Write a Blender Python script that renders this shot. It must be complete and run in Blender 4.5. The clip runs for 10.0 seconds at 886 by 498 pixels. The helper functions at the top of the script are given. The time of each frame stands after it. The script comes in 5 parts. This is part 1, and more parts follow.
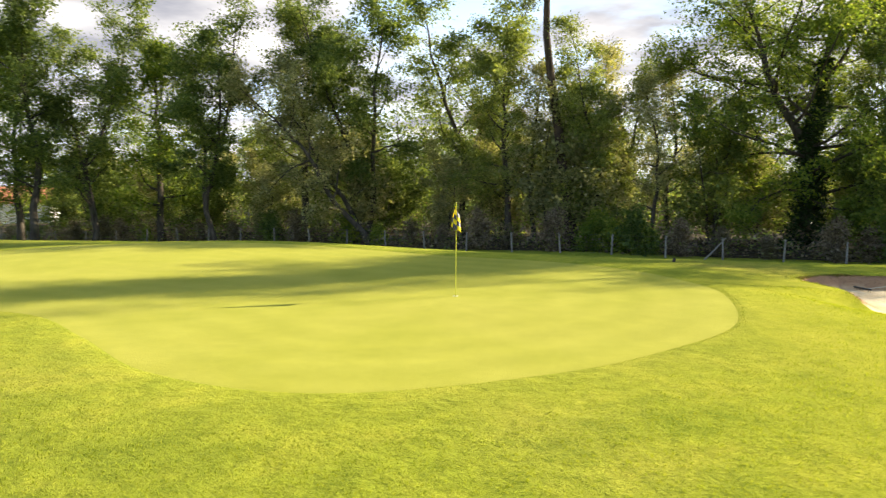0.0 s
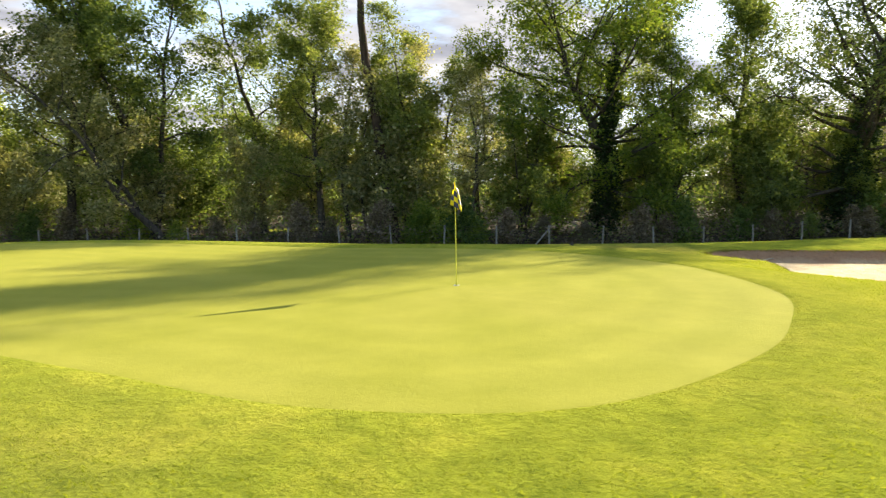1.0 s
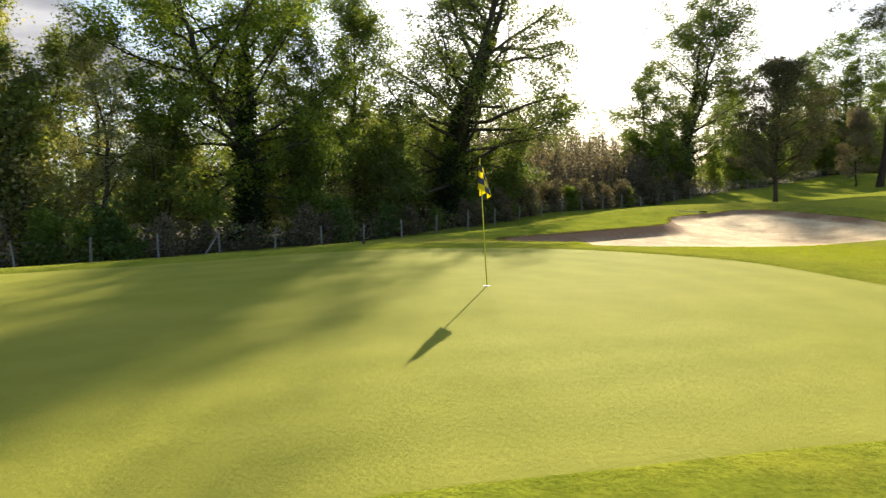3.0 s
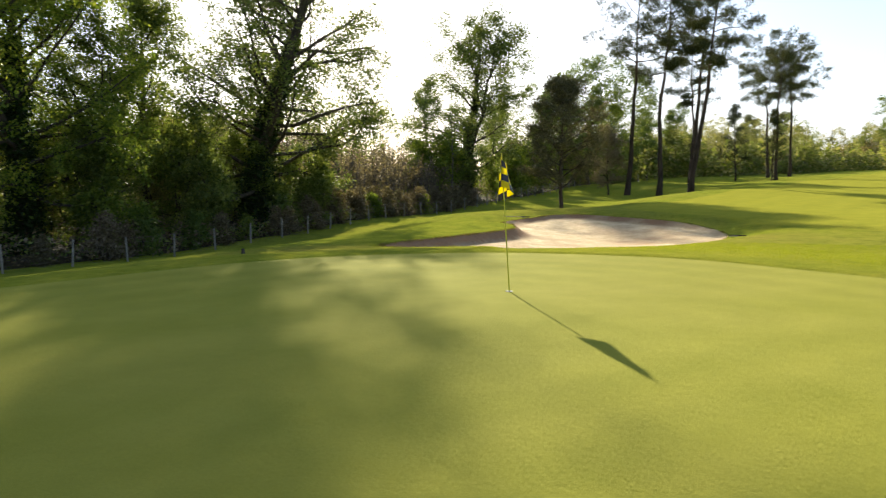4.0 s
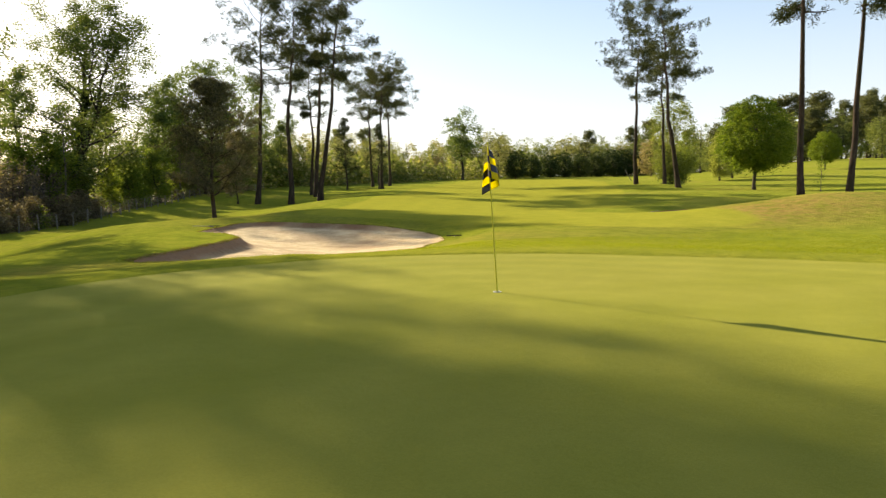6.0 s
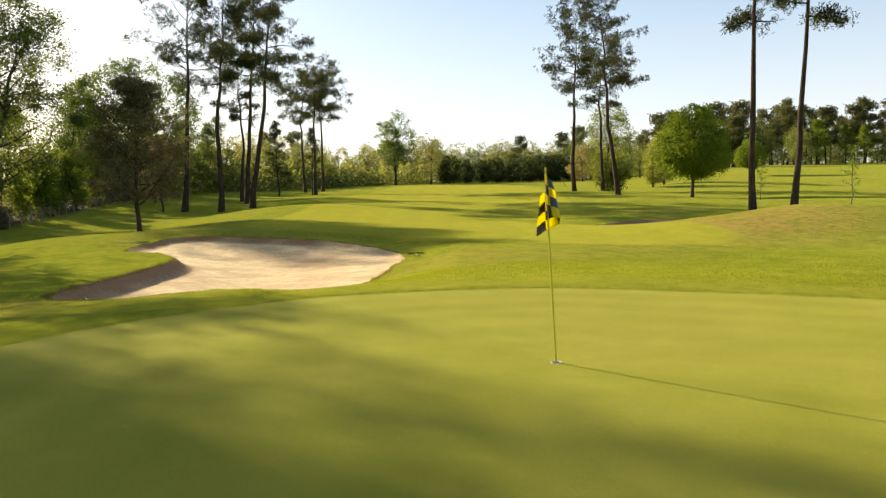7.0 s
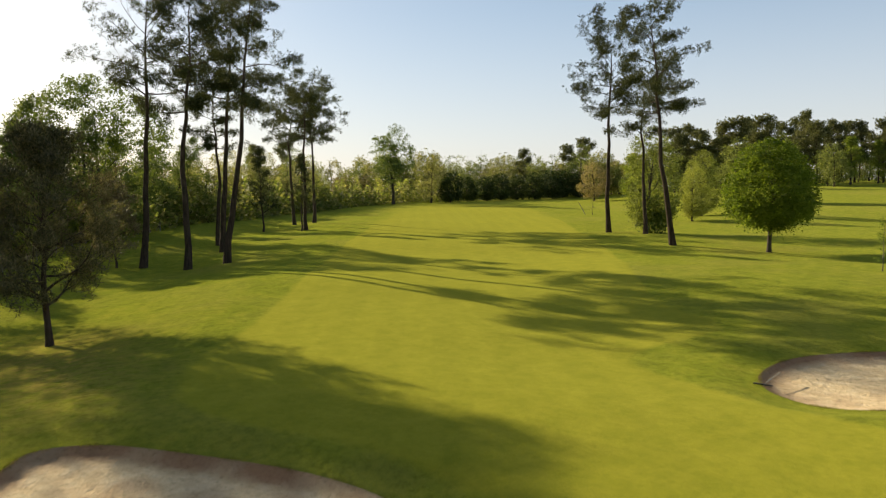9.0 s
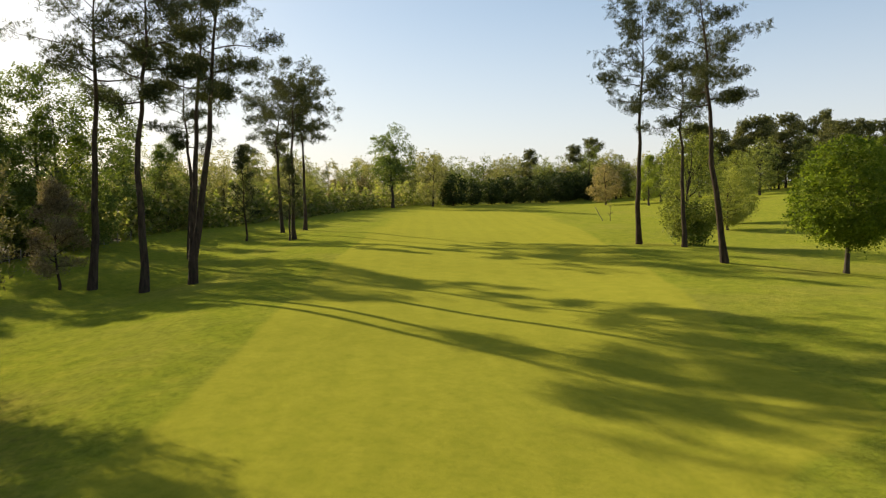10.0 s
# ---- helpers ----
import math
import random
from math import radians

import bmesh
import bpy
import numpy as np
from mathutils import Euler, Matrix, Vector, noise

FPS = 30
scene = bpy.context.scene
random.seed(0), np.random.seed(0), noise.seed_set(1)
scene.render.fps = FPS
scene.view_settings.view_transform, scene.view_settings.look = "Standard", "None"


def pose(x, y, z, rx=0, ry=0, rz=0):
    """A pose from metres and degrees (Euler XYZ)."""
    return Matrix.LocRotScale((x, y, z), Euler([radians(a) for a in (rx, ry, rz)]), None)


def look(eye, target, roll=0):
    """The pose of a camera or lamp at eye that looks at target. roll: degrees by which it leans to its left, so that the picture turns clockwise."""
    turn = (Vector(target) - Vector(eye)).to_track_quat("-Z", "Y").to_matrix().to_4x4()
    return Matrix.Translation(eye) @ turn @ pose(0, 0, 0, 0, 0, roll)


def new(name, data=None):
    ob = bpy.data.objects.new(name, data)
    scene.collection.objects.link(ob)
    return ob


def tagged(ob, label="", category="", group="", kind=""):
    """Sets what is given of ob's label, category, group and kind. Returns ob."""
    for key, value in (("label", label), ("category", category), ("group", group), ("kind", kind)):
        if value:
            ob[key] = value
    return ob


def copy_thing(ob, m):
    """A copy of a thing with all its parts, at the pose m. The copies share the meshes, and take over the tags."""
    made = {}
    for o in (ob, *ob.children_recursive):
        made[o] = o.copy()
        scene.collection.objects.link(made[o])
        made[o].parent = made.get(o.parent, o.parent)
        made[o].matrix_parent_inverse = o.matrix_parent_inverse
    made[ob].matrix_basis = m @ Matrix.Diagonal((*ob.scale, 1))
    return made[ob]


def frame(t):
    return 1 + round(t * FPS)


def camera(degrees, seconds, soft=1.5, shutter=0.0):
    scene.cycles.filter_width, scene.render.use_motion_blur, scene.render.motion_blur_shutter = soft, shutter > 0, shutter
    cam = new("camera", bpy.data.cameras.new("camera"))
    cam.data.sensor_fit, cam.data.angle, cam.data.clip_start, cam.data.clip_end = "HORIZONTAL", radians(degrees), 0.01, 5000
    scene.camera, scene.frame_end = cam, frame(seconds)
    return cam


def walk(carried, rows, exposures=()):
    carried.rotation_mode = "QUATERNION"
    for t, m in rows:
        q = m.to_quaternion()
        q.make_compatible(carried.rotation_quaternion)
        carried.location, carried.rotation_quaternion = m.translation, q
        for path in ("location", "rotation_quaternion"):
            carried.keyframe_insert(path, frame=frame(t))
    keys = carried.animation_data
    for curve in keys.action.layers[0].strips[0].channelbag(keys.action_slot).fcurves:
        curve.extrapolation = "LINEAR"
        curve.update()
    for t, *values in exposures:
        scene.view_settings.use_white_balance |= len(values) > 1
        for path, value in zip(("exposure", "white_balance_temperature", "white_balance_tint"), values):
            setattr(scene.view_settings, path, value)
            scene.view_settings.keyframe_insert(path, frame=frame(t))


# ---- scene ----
cam = camera(63.6, 10.0, soft=1.25, shutter=0.18)
PATH = [
    (0, (0.391, -16.233, 2.57), (0.308, -14.243, 2.388), -0.2),
    (0.5, (-2.296, -14.707, 2.222), (-1.99, -12.739, 2.04), -0.2),
    (1, (-4.787, -13.276, 2.035), (-4.146, -11.39, 1.851), -0.4),
    (1.5, (-6.881, -11.707, 1.899), (-5.931, -9.957, 1.712), -0.6),
    (2, (-8.476, -9.747, 1.773), (-7.24, -8.186, 1.586), -1.0),
    (2.5, (-9.657, -7.871, 1.777), (-8.182, -6.533, 1.587), -1.3),
    (4, (-10.947, -1.478, 1.662), (-9.006, -1.031, 1.485), -1.2),
    (4.5, (-10.667, 0.327, 1.602), (-8.679, 0.459, 1.425), -0.7),
    (5, (-10.325, 1.843, 1.574), (-8.34, 1.679, 1.396), -0.9),
    (5.5, (-9.906, 3.16, 1.548), (-7.961, 2.725, 1.373), -1.2),
    (6, (-9.348, 4.091, 1.53), (-7.468, 3.431, 1.356), -1.5),
    (6.2, (-9.133, 4.413, 1.538), (-7.282, 3.676, 1.365), -1.5),
    (7.3, (-4.939, 4.312, 2.479), (-3.135, 3.463, 2.311), -1.4),
    (7.5, (-3.774, 4.059, 3.004), (-1.972, 3.206, 2.837), -1.4),
    (8, (-0.188, 2.958, 4.37), (1.61, 2.098, 4.208), -1.5),
    (8.5, (3.813, 1.802, 5.417), (5.609, 0.935, 5.261), -1.4),
    (9, (9.125, -0.338, 6.633), (10.922, -1.201, 6.473), -1.4),
    (9.5, (14.311, -2.407, 7.008), (16.108, -3.271, 6.849), -1.4),
    (10, (19.937, -4.77, 7.147), (21.734, -5.634, 6.99), -1.3),
]
EXPOSURES = [(0.0, 1.80, 6700, 10), (1.0, 1.72, 6600, 10), (2.0, 1.50, 6500, 10), (2.5, 1.34, 6500, 10), (4.0, 1.12, 6450, 10), (4.5, 1.10, 6500, 10), (5.5, 1.08, 7000, 10),
             (6.2, 1.06, 7150, 10), (7.5, 0.93, 7350, 10), (8.5, 0.60, 7150, 10), (9.2, 0.62, 7100, 10), (10.0, 0.68, 7050, 10)]
walk(cam, [(t, look(eye, target, roll)) for t, eye, target, roll in PATH], EXPOSURES)

# ---- light ----
SUN_EL, SUN_AZ = radians(21.0), math.atan2(0.931, 0.366)
sun_dir = Vector((math.sin(SUN_AZ) * math.cos(SUN_EL), math.cos(SUN_AZ) * math.cos(SUN_EL), math.sin(SUN_EL)))
sun_data = bpy.data.lights.new("sun", "SUN")
sun_data.energy, sun_data.angle, sun_data.color = 5.0, radians(0.6), (1.0, 0.88, 0.66)
sun = new("sun", sun_data)
sun.matrix_world = look(sun_dir * 300, (0, 0, 0))

world = bpy.data.worlds.new("sky")
scene.world = world
world.use_nodes = True
wn, wl = world.node_tree.nodes, world.node_tree.links
wn.clear()


def wnode(kind):
    return wn.new(kind)


sky = wnode("ShaderNodeTexSky")
sky.sky_type, sky.sun_disc, sky.sun_elevation, sky.sun_rotation = "NISHITA", False, SUN_EL, SUN_AZ
sky.air_density, sky.dust_density, sky.ozone_density, sky.altitude = 1.0, 1.2, 1.5, 50
coord = wnode("ShaderNodeTexCoord")
split = wnode("ShaderNodeSeparateXYZ")
wl.new(coord.outputs["Generated"], split.inputs[0])
# clouds lie in a flat layer: the direction is spread out towards the horizon
rise = wnode("ShaderNodeMath")
rise.operation = "ADD"
rise.inputs[1].default_value = 0.10
wl.new(split.outputs[2], rise.inputs[0])
flat = wnode("ShaderNodeVectorMath")
flat.operation = "DIVIDE"
join = wnode("ShaderNodeCombineXYZ")
for k in range(3):
    wl.new(rise.outputs[0], join.inputs[k])
wl.new(coord.outputs["Generated"], flat.inputs[0])
wl.new(join.outputs[0], flat.inputs[1])
puffs = wnode("ShaderNodeTexNoise")
puffs.inputs["Scale"].default_value, puffs.inputs["Detail"].default_value, puffs.inputs["Roughness"].default_value = 0.9, 7, 0.55
wl.new(flat.outputs[0], puffs.inputs["Vector"])
# the bank of cloud fills the quarter away from the fairway and thins out over it
bank = wnode("ShaderNodeVectorMath")
bank.operation = "DOT_PRODUCT"
bank.inputs[1].default_value = (-0.15, 0.98, 0.0)
wl.new(coord.outputs["Generated"], bank.inputs[0])
more = wnode("ShaderNodeMapRange")
more.inputs["From Min"].default_value, more.inputs["From Max"].default_value = -0.1, 0.9
more.inputs["To Min"].default_value, more.inputs["To Max"].default_value = -0.17, 0.11
wl.new(bank.outputs["Value"], more.inputs["Value"])
amount = wnode("ShaderNodeMath")
amount.operation = "ADD"
wl.new(puffs.outputs["Fac"], amount.inputs[0])
wl.new(more.outputs[0], amount.inputs[1])
cover = wnode("ShaderNodeMapRange")
cover.interpolation_type = "SMOOTHSTEP"
cover.inputs["From Min"].default_value, cover.inputs["From Max"].default_value = 0.50, 0.64
wl.new(amount.outputs[0], cover.inputs["Value"])
shade = wnode("ShaderNodeTexNoise")
shade.inputs["Scale"].default_value, shade.inputs["Detail"].default_value = 1.7, 5
wl.new(flat.outputs[0], shade.inputs["Vector"])
grey = wnode("ShaderNodeValToRGB")
grey.color_ramp.elements[0].position, grey.color_ramp.elements[0].color = 0.38, (1.9, 1.95, 2.25, 1)
grey.color_ramp.elements[1].position, grey.color_ramp.elements[1].color = 0.62, (4.4, 4.3, 4.3, 1)
wl.new(shade.outputs["Fac"], grey.inputs[0])
mixed = wnode("ShaderNodeMix")
mixed.data_type = "RGBA"
wl.new(cover.outputs[0], mixed.inputs["Factor"])
# a thin, even veil of high haze
veil = wnode("ShaderNodeMix")
veil.data_type = "RGBA"
pale = wnode("ShaderNodeValToRGB")
pale.color_ramp.elements[0].position, pale.color_ramp.elements[0].color = 0.02, (7.1, 7.5, 8.2, 1)
pale.color_ramp.elements[1].position, pale.color_ramp.elements[1].color = 0.24, (4.4, 6.0, 8.4, 1)
wl.new(split.outputs[2], pale.inputs[0])
wl.new(pale.outputs[0], veil.inputs["B"])
low = wnode("ShaderNodeMapRange")
low.interpolation_type = "SMOOTHSTEP"
low.inputs["From Min"].default_value, low.inputs["From Max"].default_value = 0.0, 0.55
low.inputs["To Min"].default_value, low.inputs["To Max"].default_value = 0.66, 0.05
wl.new(split.outputs[2], low.inputs["Value"])
wl.new(low.outputs[0], veil.inputs["Factor"])
wl.new(sky.outputs[0], veil.inputs["A"])
wl.new(veil.outputs["Result"], mixed.inputs["A"])
wl.new(grey.outputs[0], mixed.inputs["B"])
back = wnode("ShaderNodeBackground")
back.inputs["Strength"].default_value = 0.080
wl.new(mixed.outputs["Result"], back.inputs["Color"])
wout = wnode("ShaderNodeOutputWorld")
wl.new(back.outputs[0], wout.inputs[0])


# ---- materials ----
def material(name):
    m = bpy.data.materials.new(name)
    m.use_nodes = True
    m.node_tree.nodes.clear()
    return m, m.node_tree.nodes, m.node_tree.links


def noise_at(nodes, links, scale, detail=4.0, rough=0.55, vector=None, stretch=None):
    n = nodes.new("ShaderNodeTexNoise")
    n.inputs["Scale"].default_value, n.inputs["Detail"].default_value, n.inputs["Roughness"].default_value = scale, detail, rough
    if vector is None:
        vector = nodes.new("ShaderNodeNewGeometry").outputs["Position"]
    if stretch:
        mp = nodes.new("ShaderNodeMapping")
        mp.inputs["Scale"].default_value = stretch
        links.new(vector, mp.inputs["Vector"])
        vector = mp.outputs[0]
    links.new(vector, n.inputs["Vector"])
    return n.outputs["Fac"]


def ramp(nodes, links, fac, stops):
    r = nodes.new("ShaderNodeValToRGB")
    r.color_ramp.elements[0].position, r.color_ramp.elements[0].color = stops[0][0], (*stops[0][1], 1)
    r.color_ramp.elements[1].position, r.color_ramp.elements[1].color = stops[-1][0], (*stops[-1][1], 1)
    for p, c in stops[1:-1]:
        r.color_ramp.elements.new(p).color = (*c, 1)
    links.new(fac, r.inputs[0])
    return r.outputs[0]


def blend(nodes, links, fac, a, b, mode="MIX"):
    m = nodes.new("ShaderNodeMix")
    m.data_type, m.blend_type = "RGBA", mode
    for socket, value in (("Factor", fac), ("A", a), ("B", b)):
        if isinstance(value, (float, int)):
            m.inputs[socket].default_value = value
        elif isinstance(value, tuple):
            m.inputs[socket].default_value = (*value, 1)
        else:
            links.new(value, m.inputs[socket])
    return m.outputs["Result"]


def finish(nodes, links, shader):
    out = nodes.new("ShaderNodeOutputMaterial")
    links.new(shader, out.inputs["Surface"])


def bump_of(nodes, links, height, strength, distance):
    b = nodes.new("ShaderNodeBump")
    b.inputs["Strength"].default_value, b.inputs["Distance"].default_value = strength, distance
    links.new(height, b.inputs["Height"])
    return b.outputs[0]


def principled(nodes, links, color, rough=0.7, spec=0.3, normal=None, metal=0.0):
    p = nodes.new("ShaderNodeBsdfPrincipled")
    if isinstance(color, tuple):
        p.inputs["Base Color"].default_value = (*color, 1)
    else:
        links.new(color, p.inputs["Base Color"])
    p.inputs["Roughness"].default_value, p.inputs["Specular IOR Level"].default_value, p.inputs["Metallic"].default_value = rough, spec, metal
    if normal is not None:
        links.new(normal, p.inputs["Normal"])
    return p


def plain(name, color, rough=0.6, spec=0.4, metal=0.0, vary=0.25, scale=9.0, bump=0.0):
    m, n, l = material(name)
    dark = tuple(c * (1 - vary) for c in color)
    light = tuple(min(1, c * (1 + vary)) for c in color)
    fac = noise_at(n, l, scale, 6)
    col = ramp(n, l, fac, [(0.3, dark), (0.7, light)])
    normal = bump_of(n, l, noise_at(n, l, scale * 4, 5), bump, 0.02) if bump else None
    finish(n, l, principled(n, l, col, rough, spec, normal, metal).outputs[0])
    return m


def leaf_material(name, dark, mid, light, through_share=0.45, rough=0.65, gloss=0.12):
    """Leaves: diffuse and translucent, each leaf and each tree a little different."""
    m, n, l = material(name)
    geo = n.new("ShaderNodeNewGeometry")
    col = ramp(n, l, geo.outputs["Random Per Island"], [(0.0, dark), (0.55, mid), (1.0, light)])
    obj = n.new("ShaderNodeObjectInfo")
    hue = n.new("ShaderNodeHueSaturation")
    span = n.new("ShaderNodeMapRange")
    span.inputs["To Min"].default_value, span.inputs["To Max"].default_value = 0.488, 0.512
    l.new(obj.outputs["Random"], span.inputs["Value"])
    l.new(span.outputs[0], hue.inputs["Hue"])
    val = n.new("ShaderNodeMapRange")
    val.inputs["To Min"].default_value, val.inputs["To Max"].default_value = 1.2, 0.8
    l.new(obj.outputs["Random"], val.inputs["Value"])
    l.new(val.outputs[0], hue.inputs["Value"])
    l.new(col, hue.inputs["Color"])
    p = principled(n, l, hue.outputs[0], rough, gloss)
    t = n.new("ShaderNodeBsdfTranslucent")
    warm = blend(n, l, 1.0, hue.outputs[0], (1.4, 1.38, 0.6), "MULTIPLY")
    l.new(warm, t.inputs["Color"])
    mix = n.new("ShaderNodeMixShader")
    mix.inputs[0].default_value = through_share
    l.new(p.outputs[0], mix.inputs[1])
    l.new(t.outputs[0], mix.inputs[2])
    finish(n, l, mix.outputs[0])
    return m


def bark_material(name, dark, light, scale=6.0):
    m, n, l = material(name)
    fac = noise_at(n, l, scale, 8, 0.65, stretch=(1, 1, 0.22))
    col = ramp(n, l, fac, [(0.35, dark), (0.68, light)])
    moss = noise_at(n, l, 1.3, 4)
    mossy = ramp(n, l, moss, [(0.52, (0, 0, 0)), (0.72, (0.5, 0.5, 0.5))])
    col = blend(n, l, mossy, col, (0.035, 0.045, 0.018))
    finish(n, l, principled(n, l, col, 0.9, 0.15, bump_of(n, l, fac, 0.9, 0.05)).outputs[0])
    return m


def turf_material():
    """Rough and fairway of one sheet; the mown share comes with the mesh."""
    m, n, l = material("mown_turf")
    att = n.new("ShaderNodeAttribute")
    att.attribute_name = "mown"
    big, mid, fine = noise_at(n, l, 0.11, 4), noise_at(n, l, 0.9, 5, 0.6), noise_at(n, l, 34.0, 4, 0.7)
    rough_col = ramp(n, l, mid, [(0.32, (0.144, 0.182, 0.016)), (0.52, (0.202, 0.234, 0.021)), (0.70, (0.256, 0.264, 0.028))])
    mown_col = ramp(n, l, mid, [(0.34, (0.228, 0.236, 0.021)), (0.66, (0.280, 0.273, 0.028))])
    dry = ramp(n, l, big, [(0.48, (0, 0, 0)), (0.66, (0.4, 0.4, 0.4))])
    rough_col = blend(n, l, dry, rough_col, (0.250, 0.222, 0.050))
    worn = n.new("ShaderNodeAttribute")
    worn.attribute_name = "dry"
    patchy = n.new("ShaderNodeMath")
    patchy.operation = "MULTIPLY"
    l.new(worn.outputs["Fac"], patchy.inputs[0])
    l.new(ramp(n, l, noise_at(n, l, 1.7, 6, 0.7), [(0.38, (0.2, 0.2, 0.2)), (0.58, (1, 1, 1))]), patchy.inputs[1])
    rough_col = blend(n, l, patchy.outputs[0], rough_col, (0.330, 0.215, 0.070))
    # mower stripes along the fairway
    geo = n.new("ShaderNodeNewGeometry")
    mp = n.new("ShaderNodeMapping")
    mp.inputs["Rotation"].default_value = (0, 0, radians(24))
    l.new(geo.outputs["Position"], mp.inputs["Vector"])
    wave = n.new("ShaderNodeTexWave")
    wave.bands_direction = "Y"
    wave.inputs["Scale"].default_value, wave.inputs["Distortion"].default_value, wave.inputs["Detail"].default_value = 0.125, 0.5, 2
    l.new(mp.outputs[0], wave.inputs["Vector"])
    stripe = ramp(n, l, wave.outputs["Fac"], [(0.35, (0.975, 0.98, 0.972)), (0.65, (1.025, 1.02, 1.018))])
    mown_col = blend(n, l, 1.0, mown_col, stripe, "MULTIPLY")
    col = blend(n, l, att.outputs["Fac"], rough_col, mown_col)
    tuft = noise_at(n, l, 3.2, 7, 0.72)
    tufts = ramp(n, l, tuft, [(0.39, (0.76, 0.80, 0.74)), (0.50, (1.0, 1.0, 1.0)), (0.62, (1.13, 1.13, 1.08))])
    even = n.new("ShaderNodeMapRange")
    even.inputs["To Min"].default_value, even.inputs["To Max"].default_value = 1.0, 0.38
    l.new(att.outputs["Fac"], even.inputs["Value"])
    col = blend(n, l, even.outputs[0], col, tufts, "MULTIPLY")
    grain = ramp(n, l, fine, [(0.36, (0.84, 0.85, 0.82)), (0.64, (1.13, 1.11, 1.10))])
    col = blend(n, l, 1.0, col, grain, "MULTIPLY")
    clump = noise_at(n, l, 4.2, 8, 0.70)
    nb = n.new("ShaderNodeBump")
    nb.inputs["Distance"].default_value = 0.16
    fade = n.new("ShaderNodeMapRange")
    fade.inputs["To Min"].default_value, fade.inputs["To Max"].default_value = 0.60, 0.24
    l.new(att.outputs["Fac"], fade.inputs["Value"])
    l.new(fade.outputs[0], nb.inputs["Strength"])
    l.new(clump, nb.inputs["Height"])
    p = principled(n, l, col, 0.95, 0.0, nb.outputs[0])
    p.inputs["Sheen Weight"].default_value, p.inputs["Sheen Roughness"].default_value = 0.13, 0.45
    p.inputs["Sheen Tint"].default_value = (0.85, 0.86, 0.22, 1)
    finish(n, l, p.outputs[0])
    return m


def green_material():
    m, n, l = material("putting_turf")
    mid, fine, big = noise_at(n, l, 0.55, 4), noise_at(n, l, 60.0, 3, 0.7), noise_at(n, l, 0.16, 3)
    col = ramp(n, l, mid, [(0.36, (0.252, 0.256, 0.034)), (0.64, (0.296, 0.291, 0.046))])
    worn = ramp(n, l, big, [(0.5, (0, 0, 0)), (0.75, (0.6, 0.6, 0.6))])
    col = blend(n, l, worn, col, (0.310, 0.288, 0.056))
    # faint rings of the mower, parallel to the edge
    inset = n.new("ShaderNodeAttribute")
    inset.attribute_name = "inset"
    drift = n.new("ShaderNodeMath")
    drift.operation = "MULTIPLY_ADD"
    drift.inputs[1].default_value = 0.5
    l.new(noise_at(n, l, 0.5, 3), drift.inputs[0])
    l.new(inset.outputs["Fac"], drift.inputs[2])
    wave = n.new("ShaderNodeMath")
    wave.operation = "PINGPONG"
    wave.inputs[1].default_value = 0.55
    l.new(drift.outputs[0], wave.inputs[0])
    ring = ramp(n, l, wave.outputs[0], [(0.10, (0.955, 0.965, 0.94)), (0.30, (1.0, 1.0, 1.0)), (0.48, (1.045, 1.035, 1.05))])
    fade = n.new("ShaderNodeMapRange")
    fade.inputs["From Min"].default_value, fade.inputs["From Max"].default_value = 2.2, 6.0
    fade.inputs["To Min"].default_value, fade.inputs["To Max"].default_value = 1.0, 0.25
    l.new(inset.outputs["Fac"], fade.inputs["Value"])
    col = blend(n, l, fade.outputs[0], col, ring, "MULTIPLY")
    blot = ramp(n, l, noise_at(n, l, 2.4, 6, 0.7), [(0.36, (0.955, 0.965, 0.95)), (0.64, (1.035, 1.03, 1.035))])
    col = blend(n, l, 1.0, col, blot, "MULTIPLY")
    grain = ramp(n, l, fine, [(0.25, (0.88, 0.89, 0.86)), (0.75, (1.1, 1.09, 1.08))])
    col = blend(n, l, 1.0, col, grain, "MULTIPLY")
    p = principled(n, l, col, 0.9, 0.02, bump_of(n, l, noise_at(n, l, 16.0, 7, 0.75), 0.4, 0.03))
    p.inputs["Sheen Weight"].default_value, p.inputs["Sheen Roughness"].default_value = 0.06, 0.45
    p.inputs["Sheen Tint"].default_value = (0.85, 0.86, 0.30, 1)
    finish(n, l, p.outputs[0])
    return m


